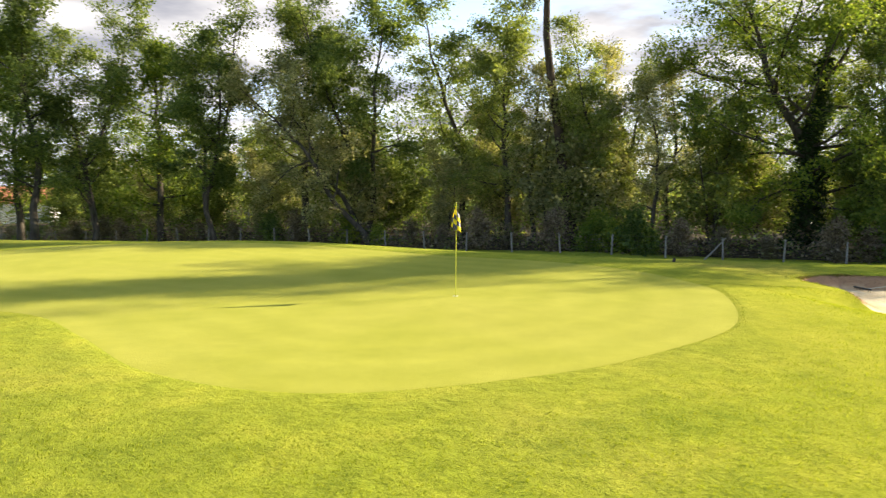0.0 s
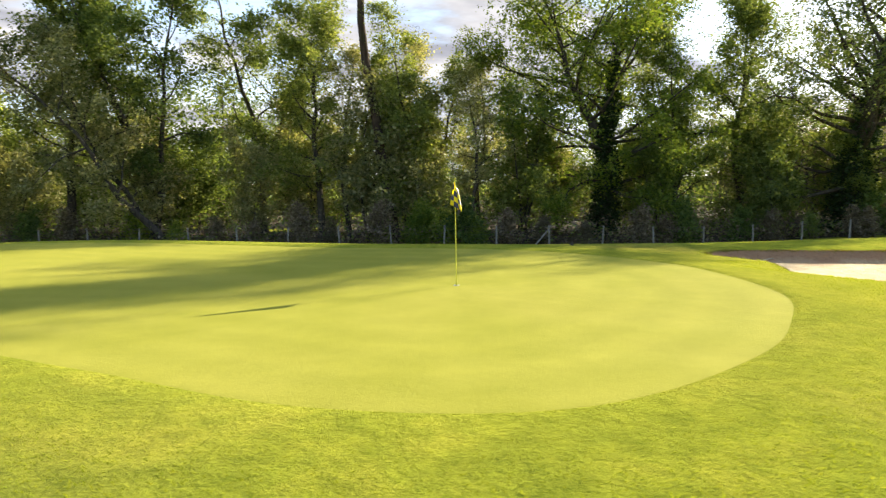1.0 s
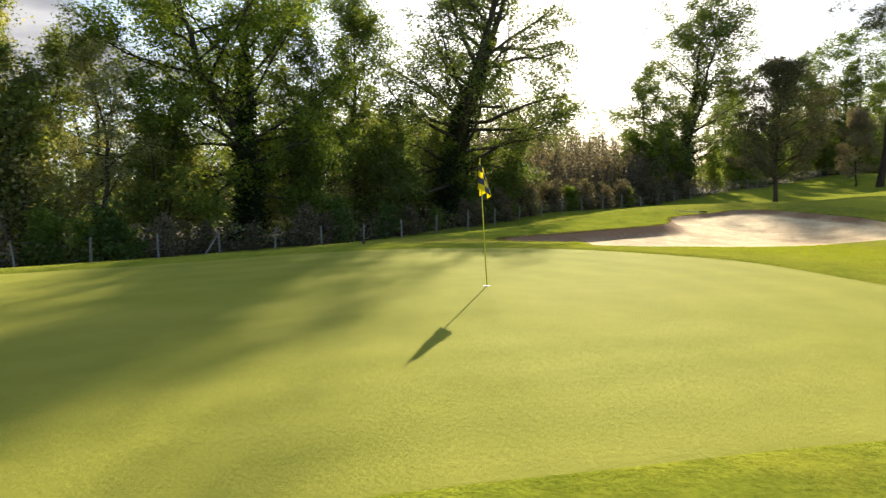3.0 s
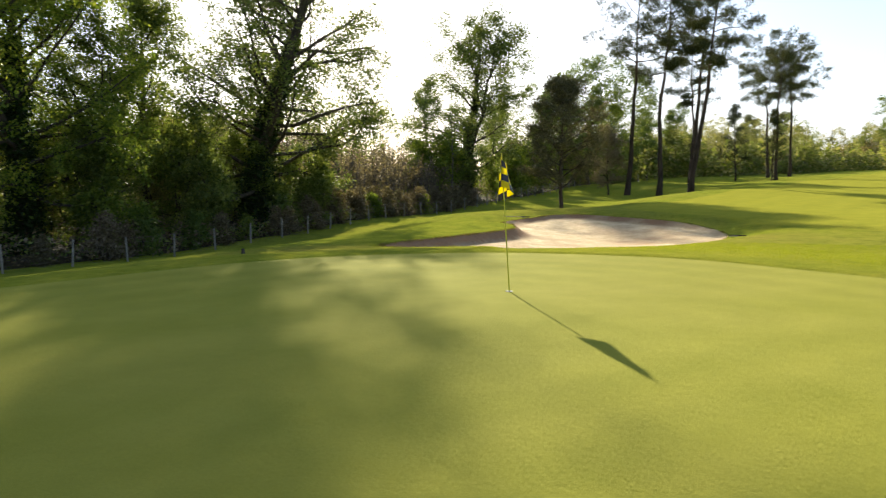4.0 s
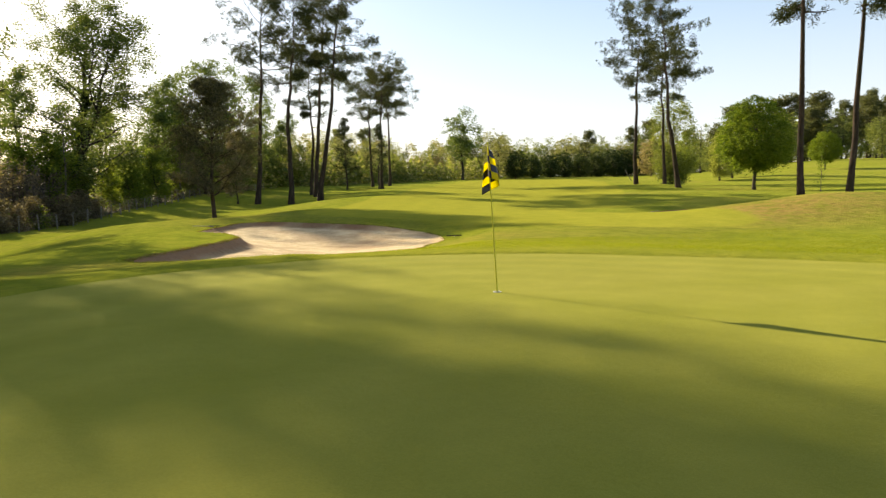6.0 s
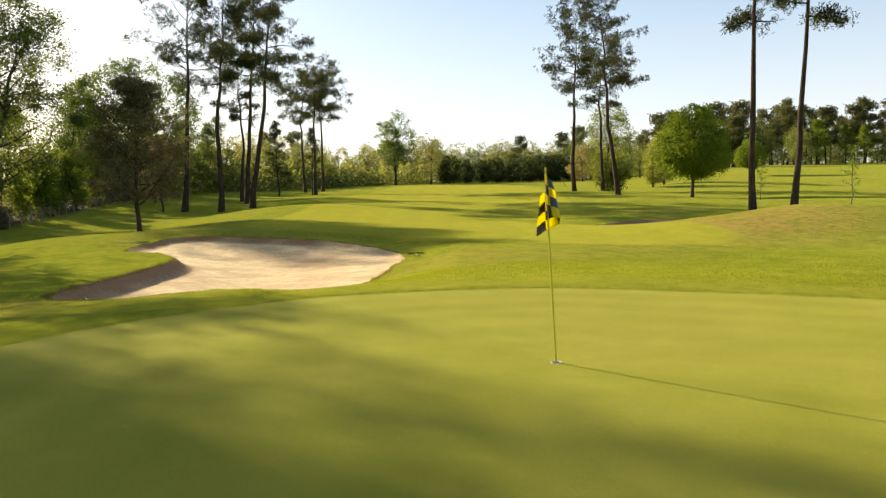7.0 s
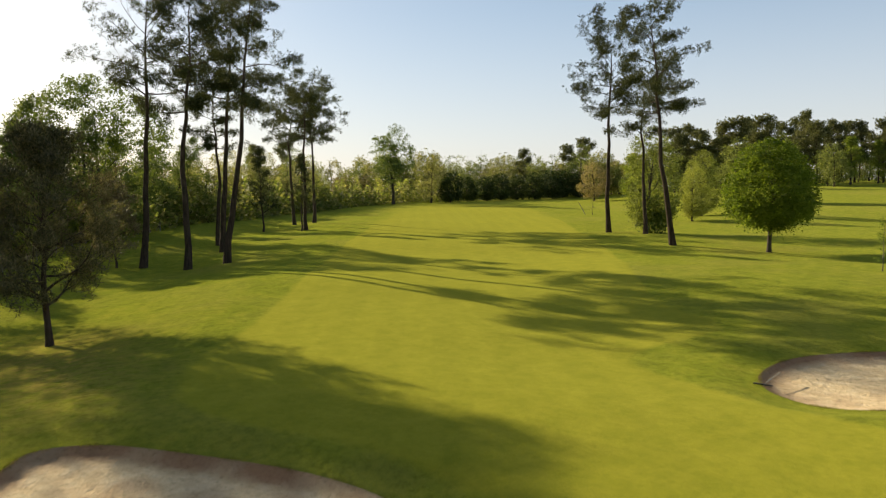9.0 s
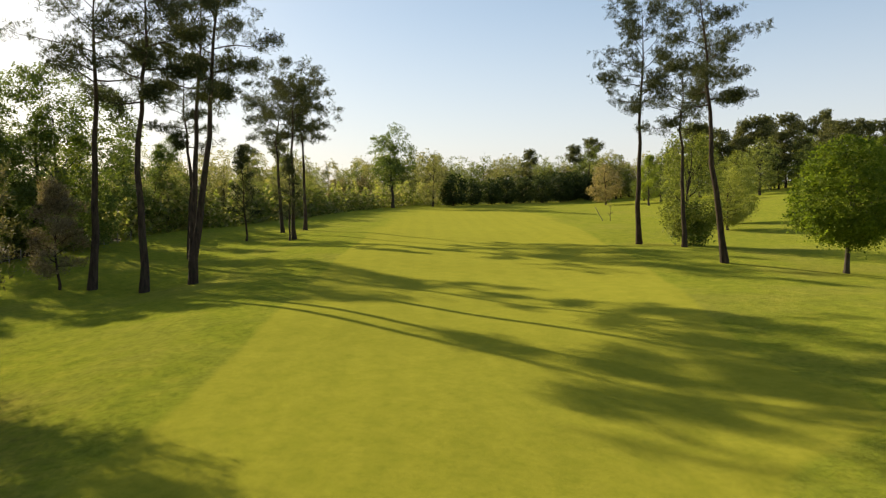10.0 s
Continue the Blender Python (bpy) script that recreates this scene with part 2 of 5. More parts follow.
def sand_material():
    m, n, l = material("bunker_sand")
    mid, fine, big = noise_at(n, l, 2.2, 7, 0.65), noise_at(n, l, 55.0, 4, 0.7), noise_at(n, l, 0.4, 3)
    col = ramp(n, l, mid, [(0.34, (0.63, 0.475, 0.275)), (0.50, (0.73, 0.575, 0.345)), (0.64, (0.80, 0.655, 0.415))])
    damp = ramp(n, l, big, [(0.50, (0, 0, 0)), (0.62, (0.45, 0.45, 0.45))])
    col = blend(n, l, damp, col, (0.46, 0.30, 0.18))
    # brown of bare soil, and of the shade painted at the far end
    soil_shade = n.new("ShaderNodeAttribute")
    soil_shade.attribute_name = "soil_shade"
    col = blend(n, l, soil_shade.outputs["Fac"], col, (0.34, 0.20, 0.11))
    grain = ramp(n, l, fine, [(0.36, (0.92, 0.91, 0.90)), (0.64, (1.05, 1.05, 1.05))])
    col = blend(n, l, 1.0, col, grain, "MULTIPLY")
    speck = ramp(n, l, noise_at(n, l, 7.0, 7, 0.75), [(0.36, (0.74, 0.72, 0.69)), (0.45, (0.97, 0.97, 0.97)), (0.64, (1.06, 1.06, 1.06))])
    col = blend(n, l, 1.0, col, speck, "MULTIPLY")
    relief = n.new("ShaderNodeMath")
    relief.operation = "MULTIPLY_ADD"
    relief.inputs[1].default_value = 0.45
    l.new(noise_at(n, l, 7.5, 6, 0.7), relief.inputs[0])
    l.new(noise_at(n, l, 1.8, 6, 0.7), relief.inputs[2])
    b1 = bump_of(n, l, relief.outputs[0], 0.9, 0.11)
    finish(n, l, principled(n, l, col, 0.95, 0.1, b1).outputs[0])
    return m


TURF, GREEN, SAND = turf_material(), green_material(), sand_material()
OAK_LEAF = leaf_material("oak_leaf", (0.085, 0.12, 0.034), (0.148, 0.192, 0.056), (0.262, 0.302, 0.098), 0.48)
# oak leaf toned down for crowns seen against the sun, shade in the colour
SHADE_LEAF = leaf_material("shaded_oak_leaf", (0.074, 0.108, 0.036), (0.13, 0.168, 0.054), (0.235, 0.265, 0.095), 0.4)
DARK_LEAF = leaf_material("dark_oak_leaf", (0.076, 0.112, 0.035), (0.126, 0.175, 0.054), (0.2, 0.248, 0.083), 0.36)
YOUNG_LEAF = leaf_material("young_leaf", (0.099, 0.152, 0.028), (0.168, 0.23, 0.043), (0.286, 0.32, 0.069), 0.5)
GREY_LEAF = leaf_material("willow_leaf", (0.139, 0.151, 0.066), (0.239, 0.246, 0.113), (0.391, 0.365, 0.19), 0.42)
IVY_LEAF = leaf_material("ivy_leaf", (0.020, 0.038, 0.014), (0.036, 0.060, 0.020), (0.060, 0.095, 0.030), 0.25, 0.5)
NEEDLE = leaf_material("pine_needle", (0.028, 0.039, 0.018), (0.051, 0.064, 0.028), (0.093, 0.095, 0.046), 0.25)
# pine needles paled for the far pines: distance haze put into the colour
HAZY_NEEDLE = leaf_material("hazy_pine_needle", (0.065, 0.075, 0.039), (0.111, 0.124, 0.062), (0.195, 0.195, 0.104), 0.35)
RUST_NEEDLE = leaf_material("rusty_needle", (0.057, 0.06, 0.036), (0.101, 0.098, 0.06), (0.209, 0.18, 0.115), 0.35)
GREY_BRUSH = leaf_material("grey_brush", (0.12, 0.098, 0.072), (0.20, 0.165, 0.125), (0.31, 0.26, 0.20), 0.4)
LIME_LEAF = leaf_material("lime_leaf", (0.101, 0.151, 0.024), (0.151, 0.21, 0.032), (0.219, 0.265, 0.049), 0.5)
ASH_LEAF = leaf_material("ash_leaf", (0.15, 0.18, 0.05), (0.23, 0.26, 0.08), (0.33, 0.35, 0.13), 0.5)
HOLM_LEAF = leaf_material("holm_oak_leaf", (0.030, 0.048, 0.018), (0.055, 0.080, 0.028), (0.090, 0.118, 0.042), 0.25)
HEDGE_LEAF = leaf_material("hedge_leaf", (0.072, 0.114, 0.034), (0.127, 0.179, 0.052), (0.208, 0.26, 0.078), 0.45)
# paler, greyer leaf green; the haze of distance is mixed into the colour
HAZY_LEAF = leaf_material("hazy_leaf", (0.111, 0.14, 0.055), (0.176, 0.211, 0.081), (0.26, 0.286, 0.117), 0.5)
DRY_LEAF = leaf_material("dry_brush", (0.105, 0.086, 0.06), (0.17, 0.14, 0.1), (0.26, 0.22, 0.16), 0.35)
PALE_LEAF = leaf_material("pale_bloom_leaf", (0.19, 0.16, 0.085), (0.27, 0.235, 0.135), (0.38, 0.33, 0.21), 0.4)
BLADE = leaf_material("grass_blade", (0.15, 0.196, 0.02), (0.196, 0.238, 0.026), (0.25, 0.27, 0.036), 0.5, 0.95, 0.02)
EDGE_BLADE = leaf_material("edge_grass_blade", (0.16, 0.15, 0.03), (0.25, 0.215, 0.06), (0.36, 0.28, 0.12), 0.3, 0.95, 0.02)
BARK = bark_material("oak_bark", (0.030, 0.024, 0.018), (0.105, 0.088, 0.068))
PINE_BARK = bark_material("pine_bark", (0.028, 0.020, 0.015), (0.092, 0.064, 0.047), 5.0)
GREY_BARK = bark_material("grey_bark", (0.07, 0.06, 0.05), (0.20, 0.175, 0.145), 8.0)
POST_WOOD = plain("weathered_post_wood", (0.23, 0.21, 0.18), 0.9, 0.15, vary=0.35, scale=14, bump=0.4)
WIRE = plain("galvanised_wire", (0.16, 0.155, 0.15), 0.45, 0.5, 0.8, vary=0.15)
STICK = plain("yellow_fibreglass", (0.52, 0.50, 0.035), 0.35, 0.5, vary=0.08)
FLAG_YELLOW = leaf_material("yellow_flag_cloth", (0.70, 0.62, 0.02), (0.74, 0.65, 0.02), (0.78, 0.68, 0.03), 0.55, 0.55, 0.3)
FLAG_BLACK = plain("black_flag_cloth", (0.022, 0.020, 0.030), 0.4, 0.5, vary=0.3, scale=25)
WHITE_PAINT = plain("white_paint", (0.78, 0.78, 0.75), 0.5, 0.4, vary=0.06)
DARK_PLASTIC = plain("dark_plastic", (0.025, 0.024, 0.023), 0.5, 0.4, vary=0.3, scale=20)
RAKE_WOOD = plain("pale_rake_handle", (0.40, 0.36, 0.28), 0.55, 0.3, vary=0.15, scale=20)
RENDER_WALL = plain("white_house_render", (0.74, 0.71, 0.66), 0.85, 0.2, vary=0.08, scale=2)
ROOF_TILE = plain("orange_roof_tile", (0.42, 0.17, 0.085), 0.85, 0.2, vary=0.3, scale=3, bump=0.3)
GLASS_DARK = plain("dark_window_glass", (0.03, 0.035, 0.04), 0.1, 0.6, vary=0.2)
EARTH = plain("leaf_litter_earth", (0.060, 0.046, 0.028), 0.95, 0.1, vary=0.45, scale=3, bump=0.6)


# ---- plan ----
def smooth(a, b, x):
    t = np.clip((np.asarray(x, float) - a) / (b - a), 0, 1)
    return t * t * (3 - 2 * t)


def outline(points, n):
    """A closed, rounded line of n points through the given ones (Catmull-Rom)."""
    p = np.array(points, float)
    k = len(p)
    out = []
    for i in range(n):
        s = i * k / n
        j, t = int(s), s - int(s)
        a, b, c, d = p[(j - 1) % k], p[j % k], p[(j + 1) % k], p[(j + 2) % k]
        out.append(0.5 * (2 * b + (c - a) * t + (2 * a - 5 * b + 4 * c - d) * t * t + (3 * b - a - 3 * c + d) * t ** 3))
    return np.array(out)


def inside(poly, x, y):
    x, y = np.asarray(x, float), np.asarray(y, float)
    res = np.zeros(x.shape, bool)
    q = np.roll(poly, -1, 0)
    for (x0, y0), (x1, y1) in zip(poly, q):
        if y0 != y1:
            res ^= ((y0 > y) != (y1 > y)) & (x < (x1 - x0) * (y - y0) / (y1 - y0) + x0)
    return res


def signed(poly, x, y):
    """Metres outside a closed line; negative inside."""
    x, y = np.asarray(x, float), np.asarray(y, float)
    best = np.full(x.shape, 1e9)
    q = np.roll(poly, -1, 0)
    for (x0, y0), (x1, y1) in zip(poly, q):
        dx, dy = x1 - x0, y1 - y0
        t = np.clip(((x - x0) * dx + (y - y0) * dy) / (dx * dx + dy * dy + 1e-12), 0, 1)
        best = np.minimum(best, np.hypot(x - x0 - t * dx, y - y0 - t * dy))
    return np.where(inside(poly, x, y), -best, best)


GREEN_LINE = outline([(6.2, 0.5), (5.9, 2.6), (5.2, 4.3), (4.0, 5.9), (2.4, 7.2), (0.2, 8.6), (-3.5, 11.0), (-8.5, 13.0), (-13.5, 12.5), (-17.0, 9.0),
                      (-17.5, 4.0), (-15.0, 0.0), (-11.3, -1.6), (-8.3, -2.7), (-6.0, -4.9), (-4.0, -6.9), (-1.5, -7.7), (1.4, -6.6), (3.5, -5.0), (5.3, -2.9)], 160)
BUNKER_1 = outline([(11.2, 5.7), (10.2, 5.1), (9.7, 4.3), (9.7, 3.3), (9.9, 2.0), (10.0, 0.3), (11.2, -1.4), (13.5, -3.0), (16.3, -4.4), (19.0, -5.9), (21.6, -6.5), (24.4, -6.1),
                    (26.4, -4.8), (28.6, -2.7), (30.7, -0.2), (31.2, 1.6), (30.0, 2.4), (28.2, 3.3), (25.6, 3.8), (22.9, 3.1), (20.0, 2.4), (18.0, 2.8), (16.2, 3.6), (14.3, 4.5), (12.7, 5.4)], 170)
BUNKER_2 = outline([(27.6, -22.2), (28.2, -23.8), (28.3, -25.6), (27.8, -27.8), (27.0, -29.6), (26.0, -32.0), (24.9, -35.0), (23.4, -37.0), (21.8, -35.4),
                    (20.9, -31.5), (21.4, -27.5), (22.0, -24.5), (22.7, -22.2), (23.9, -20.9), (25.6, -20.6), (26.8, -21.2)], 90)
FAIRWAY = outline([(13, -13), (18.5, -9.6), (26, -6.8), (31, -3.2), (34, -2.4), (38.5, -3.3), (43, -5.7), (51, -9.6), (61, -14), (70, -18), (100, -32), (140, -52), (178, -76), (180, -92), (165, -96), (130, -80), (95, -62), (60, -42), (42, -30),
                   (34, -27), (31, -19), (20, -19), (13, -17)], 120)


def height(x, y):
    x, y = np.asarray(x, float), np.asarray(y, float)
    dg = signed(GREEN_LINE, x, y)
    z = -0.22 * smooth(0.0, 6.0, dg) - 0.15 * smooth(1.0, 9.0, dg) * smooth(-4, -9, y) * smooth(14, 8, x)
    z = z + 0.26 * np.exp(-((x + 12.5) ** 2 + (y - 9.5) ** 2) / 40) + 0.05 * np.sin(x * 0.35 + 0.5) * np.sin(y * 0.3)
    s = 0.35 * x + 0.93 * y
    fence_dip = smooth(10, 26, s) * smooth(130, 60, x)
    z = z - 0.6 * smooth(-10, -30, x) * smooth(14, 30, y)
    z = z - 1.42 * fence_dip + 0.030 * smooth(0.0, 0.12, dg)
    far = np.maximum(x - 20, 0)
    z = z + 0.021 * (np.sqrt(far ** 2 + 64) - 8) * smooth(900, 250, np.hypot(x, y))
    bearing, reach = np.degrees(np.arctan2(y, x)), np.hypot(x, y)
    z = z + 4.2 * smooth(95, 215, reach) * smooth(-36, -50, bearing) * smooth(-125, -95, bearing) * smooth(900, 320, reach)
    z = z + 0.75 * np.exp(-(((x - 34) / 13) ** 2 + ((y - 8.5) / 5.0) ** 2))
    z = z + 0.80 * np.exp(-(((x - 16.2) / 4.2) ** 2 + ((y + 25.5) / 8.0) ** 2)) - 0.32 * np.exp(-(((x - 24) / 8.0) ** 2 + ((y + 2) / 6.0) ** 2))
    z = z + (0.24 * np.sin(x * 0.13 + 1 + 0.05 * y) * np.sin(y * 0.15 - 0.04 * x) + 0.05 * np.sin(x * 0.41 - 0.2 * y) * np.sin(y * 0.37 + 0.6)) * smooth(6, 26, dg) * smooth(400, 150, np.hypot(x, y))
    return z


def bank_1(x, y):
    """How steep the turf stands round the long bunker: 1 at the cut bank, 0 where the grass rolls in."""
    return np.clip(smooth(0.8, 2.4, y) * smooth(25, 21.5, x) + 0.45 * smooth(24, 27, x), 0, 1)


def bank_2(x, y):
    return 0.45 * smooth(24, 27, np.asarray(x, float)) + 0.0 * np.asarray(y)


def ground_height(x, y):
    z = height(x, y)
    for line, bank, drop in ((BUNKER_1, bank_1, 0.34), (BUNKER_2, bank_2, 0.35)):
        d = signed(line, x, y)
        b = bank(x, y)
        w = 2.6 * (1 - b) + 0.35 * b
        z = z - (drop * (1 - b) + 0.03 * b) * (1 - smooth(0, 1, np.maximum(d, 0) / w))
        z = z - (0.10 + 0.24 * b) * smooth(0, 0.4 + 0.2 * b, -d) - 0.10 * smooth(0.5, 4.0, -d) + 0.02 * b * smooth(0.5, 0, d)
    return z


def at_ground(x, y):
    return float(ground_height(np.array([x]), np.array([y]))[0])


# ---- mesh helpers ----
def mesh_from(name, verts, faces, mats, smooth_shade=False, indices=None):
    me = bpy.data.meshes.new(name)
    verts, faces = np.asarray(verts, np.float32), np.asarray(faces, np.int32)
    k = faces.shape[1]
    me.vertices.add(len(verts))
    me.vertices.foreach_set("co", verts.ravel())
    me.loops.add(faces.size)
    me.loops.foreach_set("vertex_index", faces.ravel())
    me.polygons.add(len(faces))
    me.polygons.foreach_set("loop_start", np.arange(0, faces.size, k, dtype=np.int32))
    if smooth_shade:
        me.polygons.foreach_set("use_smooth", np.ones(len(faces), bool))
    for m in mats:
        me.materials.append(m)
    if indices is not None:
        me.polygons.foreach_set("material_index", np.asarray(indices, np.int32))
    me.update(calc_edges=True)
    return me


def part_mesh(name, me, parent, label="", m=None):
    ob = new(name, me)
    ob.parent = parent
    if m is not None:
        ob.matrix_basis = m
    if label:
        tagged(ob, label)
    return ob


def part(name, bm, mat, parent, label=""):
    me = bpy.data.meshes.new(name)
    bm.to_mesh(me)
    bm.free()
    me.materials.append(mat)
    return part_mesh(name, me, parent, label)


def box(bm, x0, x1, y0, y1, z0, z1, bevel=0.0, m=None):
    r = bmesh.ops.create_cube(bm, size=1.0)
    vs = r["verts"]
    bmesh.ops.transform(bm, matrix=Matrix.Translation(((x0 + x1) / 2, (y0 + y1) / 2, (z0 + z1) / 2)) @ Matrix.Diagonal((x1 - x0, y1 - y0, z1 - z0, 1)), verts=vs)
    if bevel:
        es = list({e for v in vs for e in v.link_edges})
        r = bmesh.ops.bevel(bm, geom=es, offset=bevel, segments=2, affect="EDGES")
        vs = list({v for f in r["faces"] for v in f.verts} | {v for v in vs if v.is_valid})
    if m is not None:
        bmesh.ops.transform(bm, matrix=m, verts=vs)
    return bm


def tube(pts, radii, sides, base):
    """Vertices and quads of a tapered tube along a line."""
    pts, radii = np.asarray(pts, float), np.asarray(radii, float)
    d = np.gradient(pts, axis=0)
    d /= np.linalg.norm(d, axis=1)[:, None] + 1e-9
    ref = np.array([1.0, 0, 0]) if abs(d[0, 0]) < 0.8 else np.array([0, 1.0, 0])
    u = np.cross(d, ref)
    u /= np.linalg.norm(u, axis=1)[:, None] + 1e-9
    v = np.cross(d, u)
    a = np.arange(sides) * 2 * np.pi / sides
    ring = pts[:, None] + radii[:, None, None] * (u[:, None] * np.cos(a)[None, :, None] + v[:, None] * np.sin(a)[None, :, None])
    n = len(pts)
    i, j = np.meshgrid(np.arange(n - 1), np.arange(sides), indexing="ij")
    j2 = (j + 1) % sides
    f = np.stack([i * sides + j, i * sides + j2, (i + 1) * sides + j2, (i + 1) * sides + j], -1).reshape(-1, 4) + base
    return ring.reshape(-1, 3), f


def tubes_mesh(name, lines, mat):
    vs, fs, base = [], [], 0
    for pts, radii, sides in lines:
        v, f = tube(pts, radii, sides, base)
        vs.append(v), fs.append(f)
        base += len(v)
    return mesh_from(name, np.concatenate(vs), np.concatenate(fs), [mat], True)


def leaves_mesh(name, centres, size, mat, rng, aspect=0.62, up=0.35, vary=0.4):
    """One small folded rhomb for each centre."""
    n = len(centres)
    nor = rng.normal(size=(n, 3))
    nor[:, 2] += up * np.sign(nor[:, 2] + 1e-6) * 1.5
    nor /= np.linalg.norm(nor, axis=1)[:, None]
    t = np.cross(nor, rng.normal(size=(n, 3)))
    t /= np.linalg.norm(t, axis=1)[:, None] + 1e-9
    b = np.cross(nor, t)
    s = size * (1 + vary * rng.uniform(-1, 1, n))[:, None]
    v = np.stack([centres - t * s * 0.5, centres + b * s * aspect * 0.5 + nor * s * 0.10, centres + t * s * 0.5, centres - b * s * aspect * 0.5 + nor * s * 0.10], 1)
    return mesh_from(name, v.reshape(-1, 3), np.arange(4 * n).reshape(-1, 4), [mat])


def sprays_mesh(name, centres, spread, per, size, mat, rng, aspect=0.62, flat=0.30, tilt=0.5):
    """Flat, drooping sprays of small folded leaves round each centre."""
    n = len(centres)
    up = np.array([0, 0, 0.9]) + rng.normal(size=(n, 3)) * tilt
    up /= np.linalg.norm(up, axis=1)[:, None]
    t = np.cross(up, rng.normal(size=(n, 3)))
    t /= np.linalg.norm(t, axis=1)[:, None] + 1e-9
    b = np.cross(up, t)
    reach = (spread * rng.uniform(0.6, 1.3, n))[:, None]
    c, up, t, b, reach = (np.repeat(q, per, 0) for q in (centres, up, t, b, reach))
    m = n * per
    p, q, h = (np.clip(rng.normal(size=(m, 1)), -1.7, 1.7) for _ in range(3))
    c = c + reach * (t * p + b * q * 0.75 + up * h * flat)
    c[:, 2] -= (0.16 * reach * (p * p + q * q))[:, 0]
    nor = up + rng.normal(size=(m, 3)) * 0.55
    nor /= np.linalg.norm(nor, axis=1)[:, None]
    t = np.cross(nor, rng.normal(size=(m, 3)))
    t /= np.linalg.norm(t, axis=1)[:, None] + 1e-9
    b = np.cross(nor, t)
    s = size * rng.uniform(0.6, 1.35, m)[:, None]
    v = np.stack([c - t * s * 0.5, c + b * s * aspect * 0.5 + nor * s * 0.10, c + t * s * 0.5, c - b * s * aspect * 0.5 + nor * s * 0.10], 1)
    return mesh_from(name, v.reshape(-1, 3), np.arange(4 * m).reshape(-1, 4), [mat])


def clumped(rng, spots, share, wave):
    """Which of the spots carry leaves: they gather in clumps with gaps between."""
    f = np.zeros(len(spots))
    for k in range(7):
        way = rng.normal(size=3)
        way *= 2 * np.pi / (wave * rng.uniform(0.6, 1.5) * np.linalg.norm(way))
        f += np.sin(spots @ way + rng.uniform(0, 6.28))
    f += rng.normal(size=len(spots)) * 0.8
    return f > np.quantile(f, 1 - share)


def dome_spots(rng, n, rx, z0, z1, lump=0.10):
    """Places in the outer layer of a lumpy rounded crown."""
    d = rng.normal(size=(n, 3))
    d /= np.linalg.norm(d, axis=1)[:, None]
    r = 1 - 0.42 * rng.uniform(0, 1, n) ** 1.6
    for k in range(6):
        way = rng.normal(size=3) * 3.0
        r += lump * 0.6 * np.sin(d @ way + rng.uniform(0, 6.28))
    r = np.clip(r, 0.4, 0.92 + 0.5 * lump + 0.1 * (r - 1))
    p = d * r[:, None]
    low = np.minimum(p[:, 2], 0)
    p[:, 2] = np.where(p[:, 2] < 0, low * 0.42 - 0.16, p[:, 2] * 0.84 - 0.16)
    p[:, :2] *= rx
    p[:, 2] = z0 + (p[:, 2] + 0.58) / 1.26 * (z1 - z0)
    return p


def needles_mesh(name, centres, ways, length, width, per, mat, rng):
    """Tufts of thin blades that spread round the twig's direction."""
    n = len(centres) * per
    c = np.repeat(centres, per, 0)
    d = np.repeat(ways, per, 0) * 0.55 + rng.normal(size=(n, 3)) * 0.6
    d[:, 2] += 0.15
    d /= np.linalg.norm(d, axis=1)[:, None]
    w = np.cross(d, rng.normal(size=(n, 3)))
    w /= np.linalg.norm(w, axis=1)[:, None] + 1e-9
    ln = length * rng.uniform(0.65, 1.2, n)[:, None]
    c = c + rng.normal(size=(n, 3)) * length * 0.25
    v = np.stack([c - w * width * 0.35, c + d * ln * 0.6 - w * width * 0.5, c + d * ln, c + d * ln * 0.6 + w * width * 0.5], 1)
    return mesh_from(name, v.reshape(-1, 3), np.arange(4 * n).reshape(-1, 4), [mat])


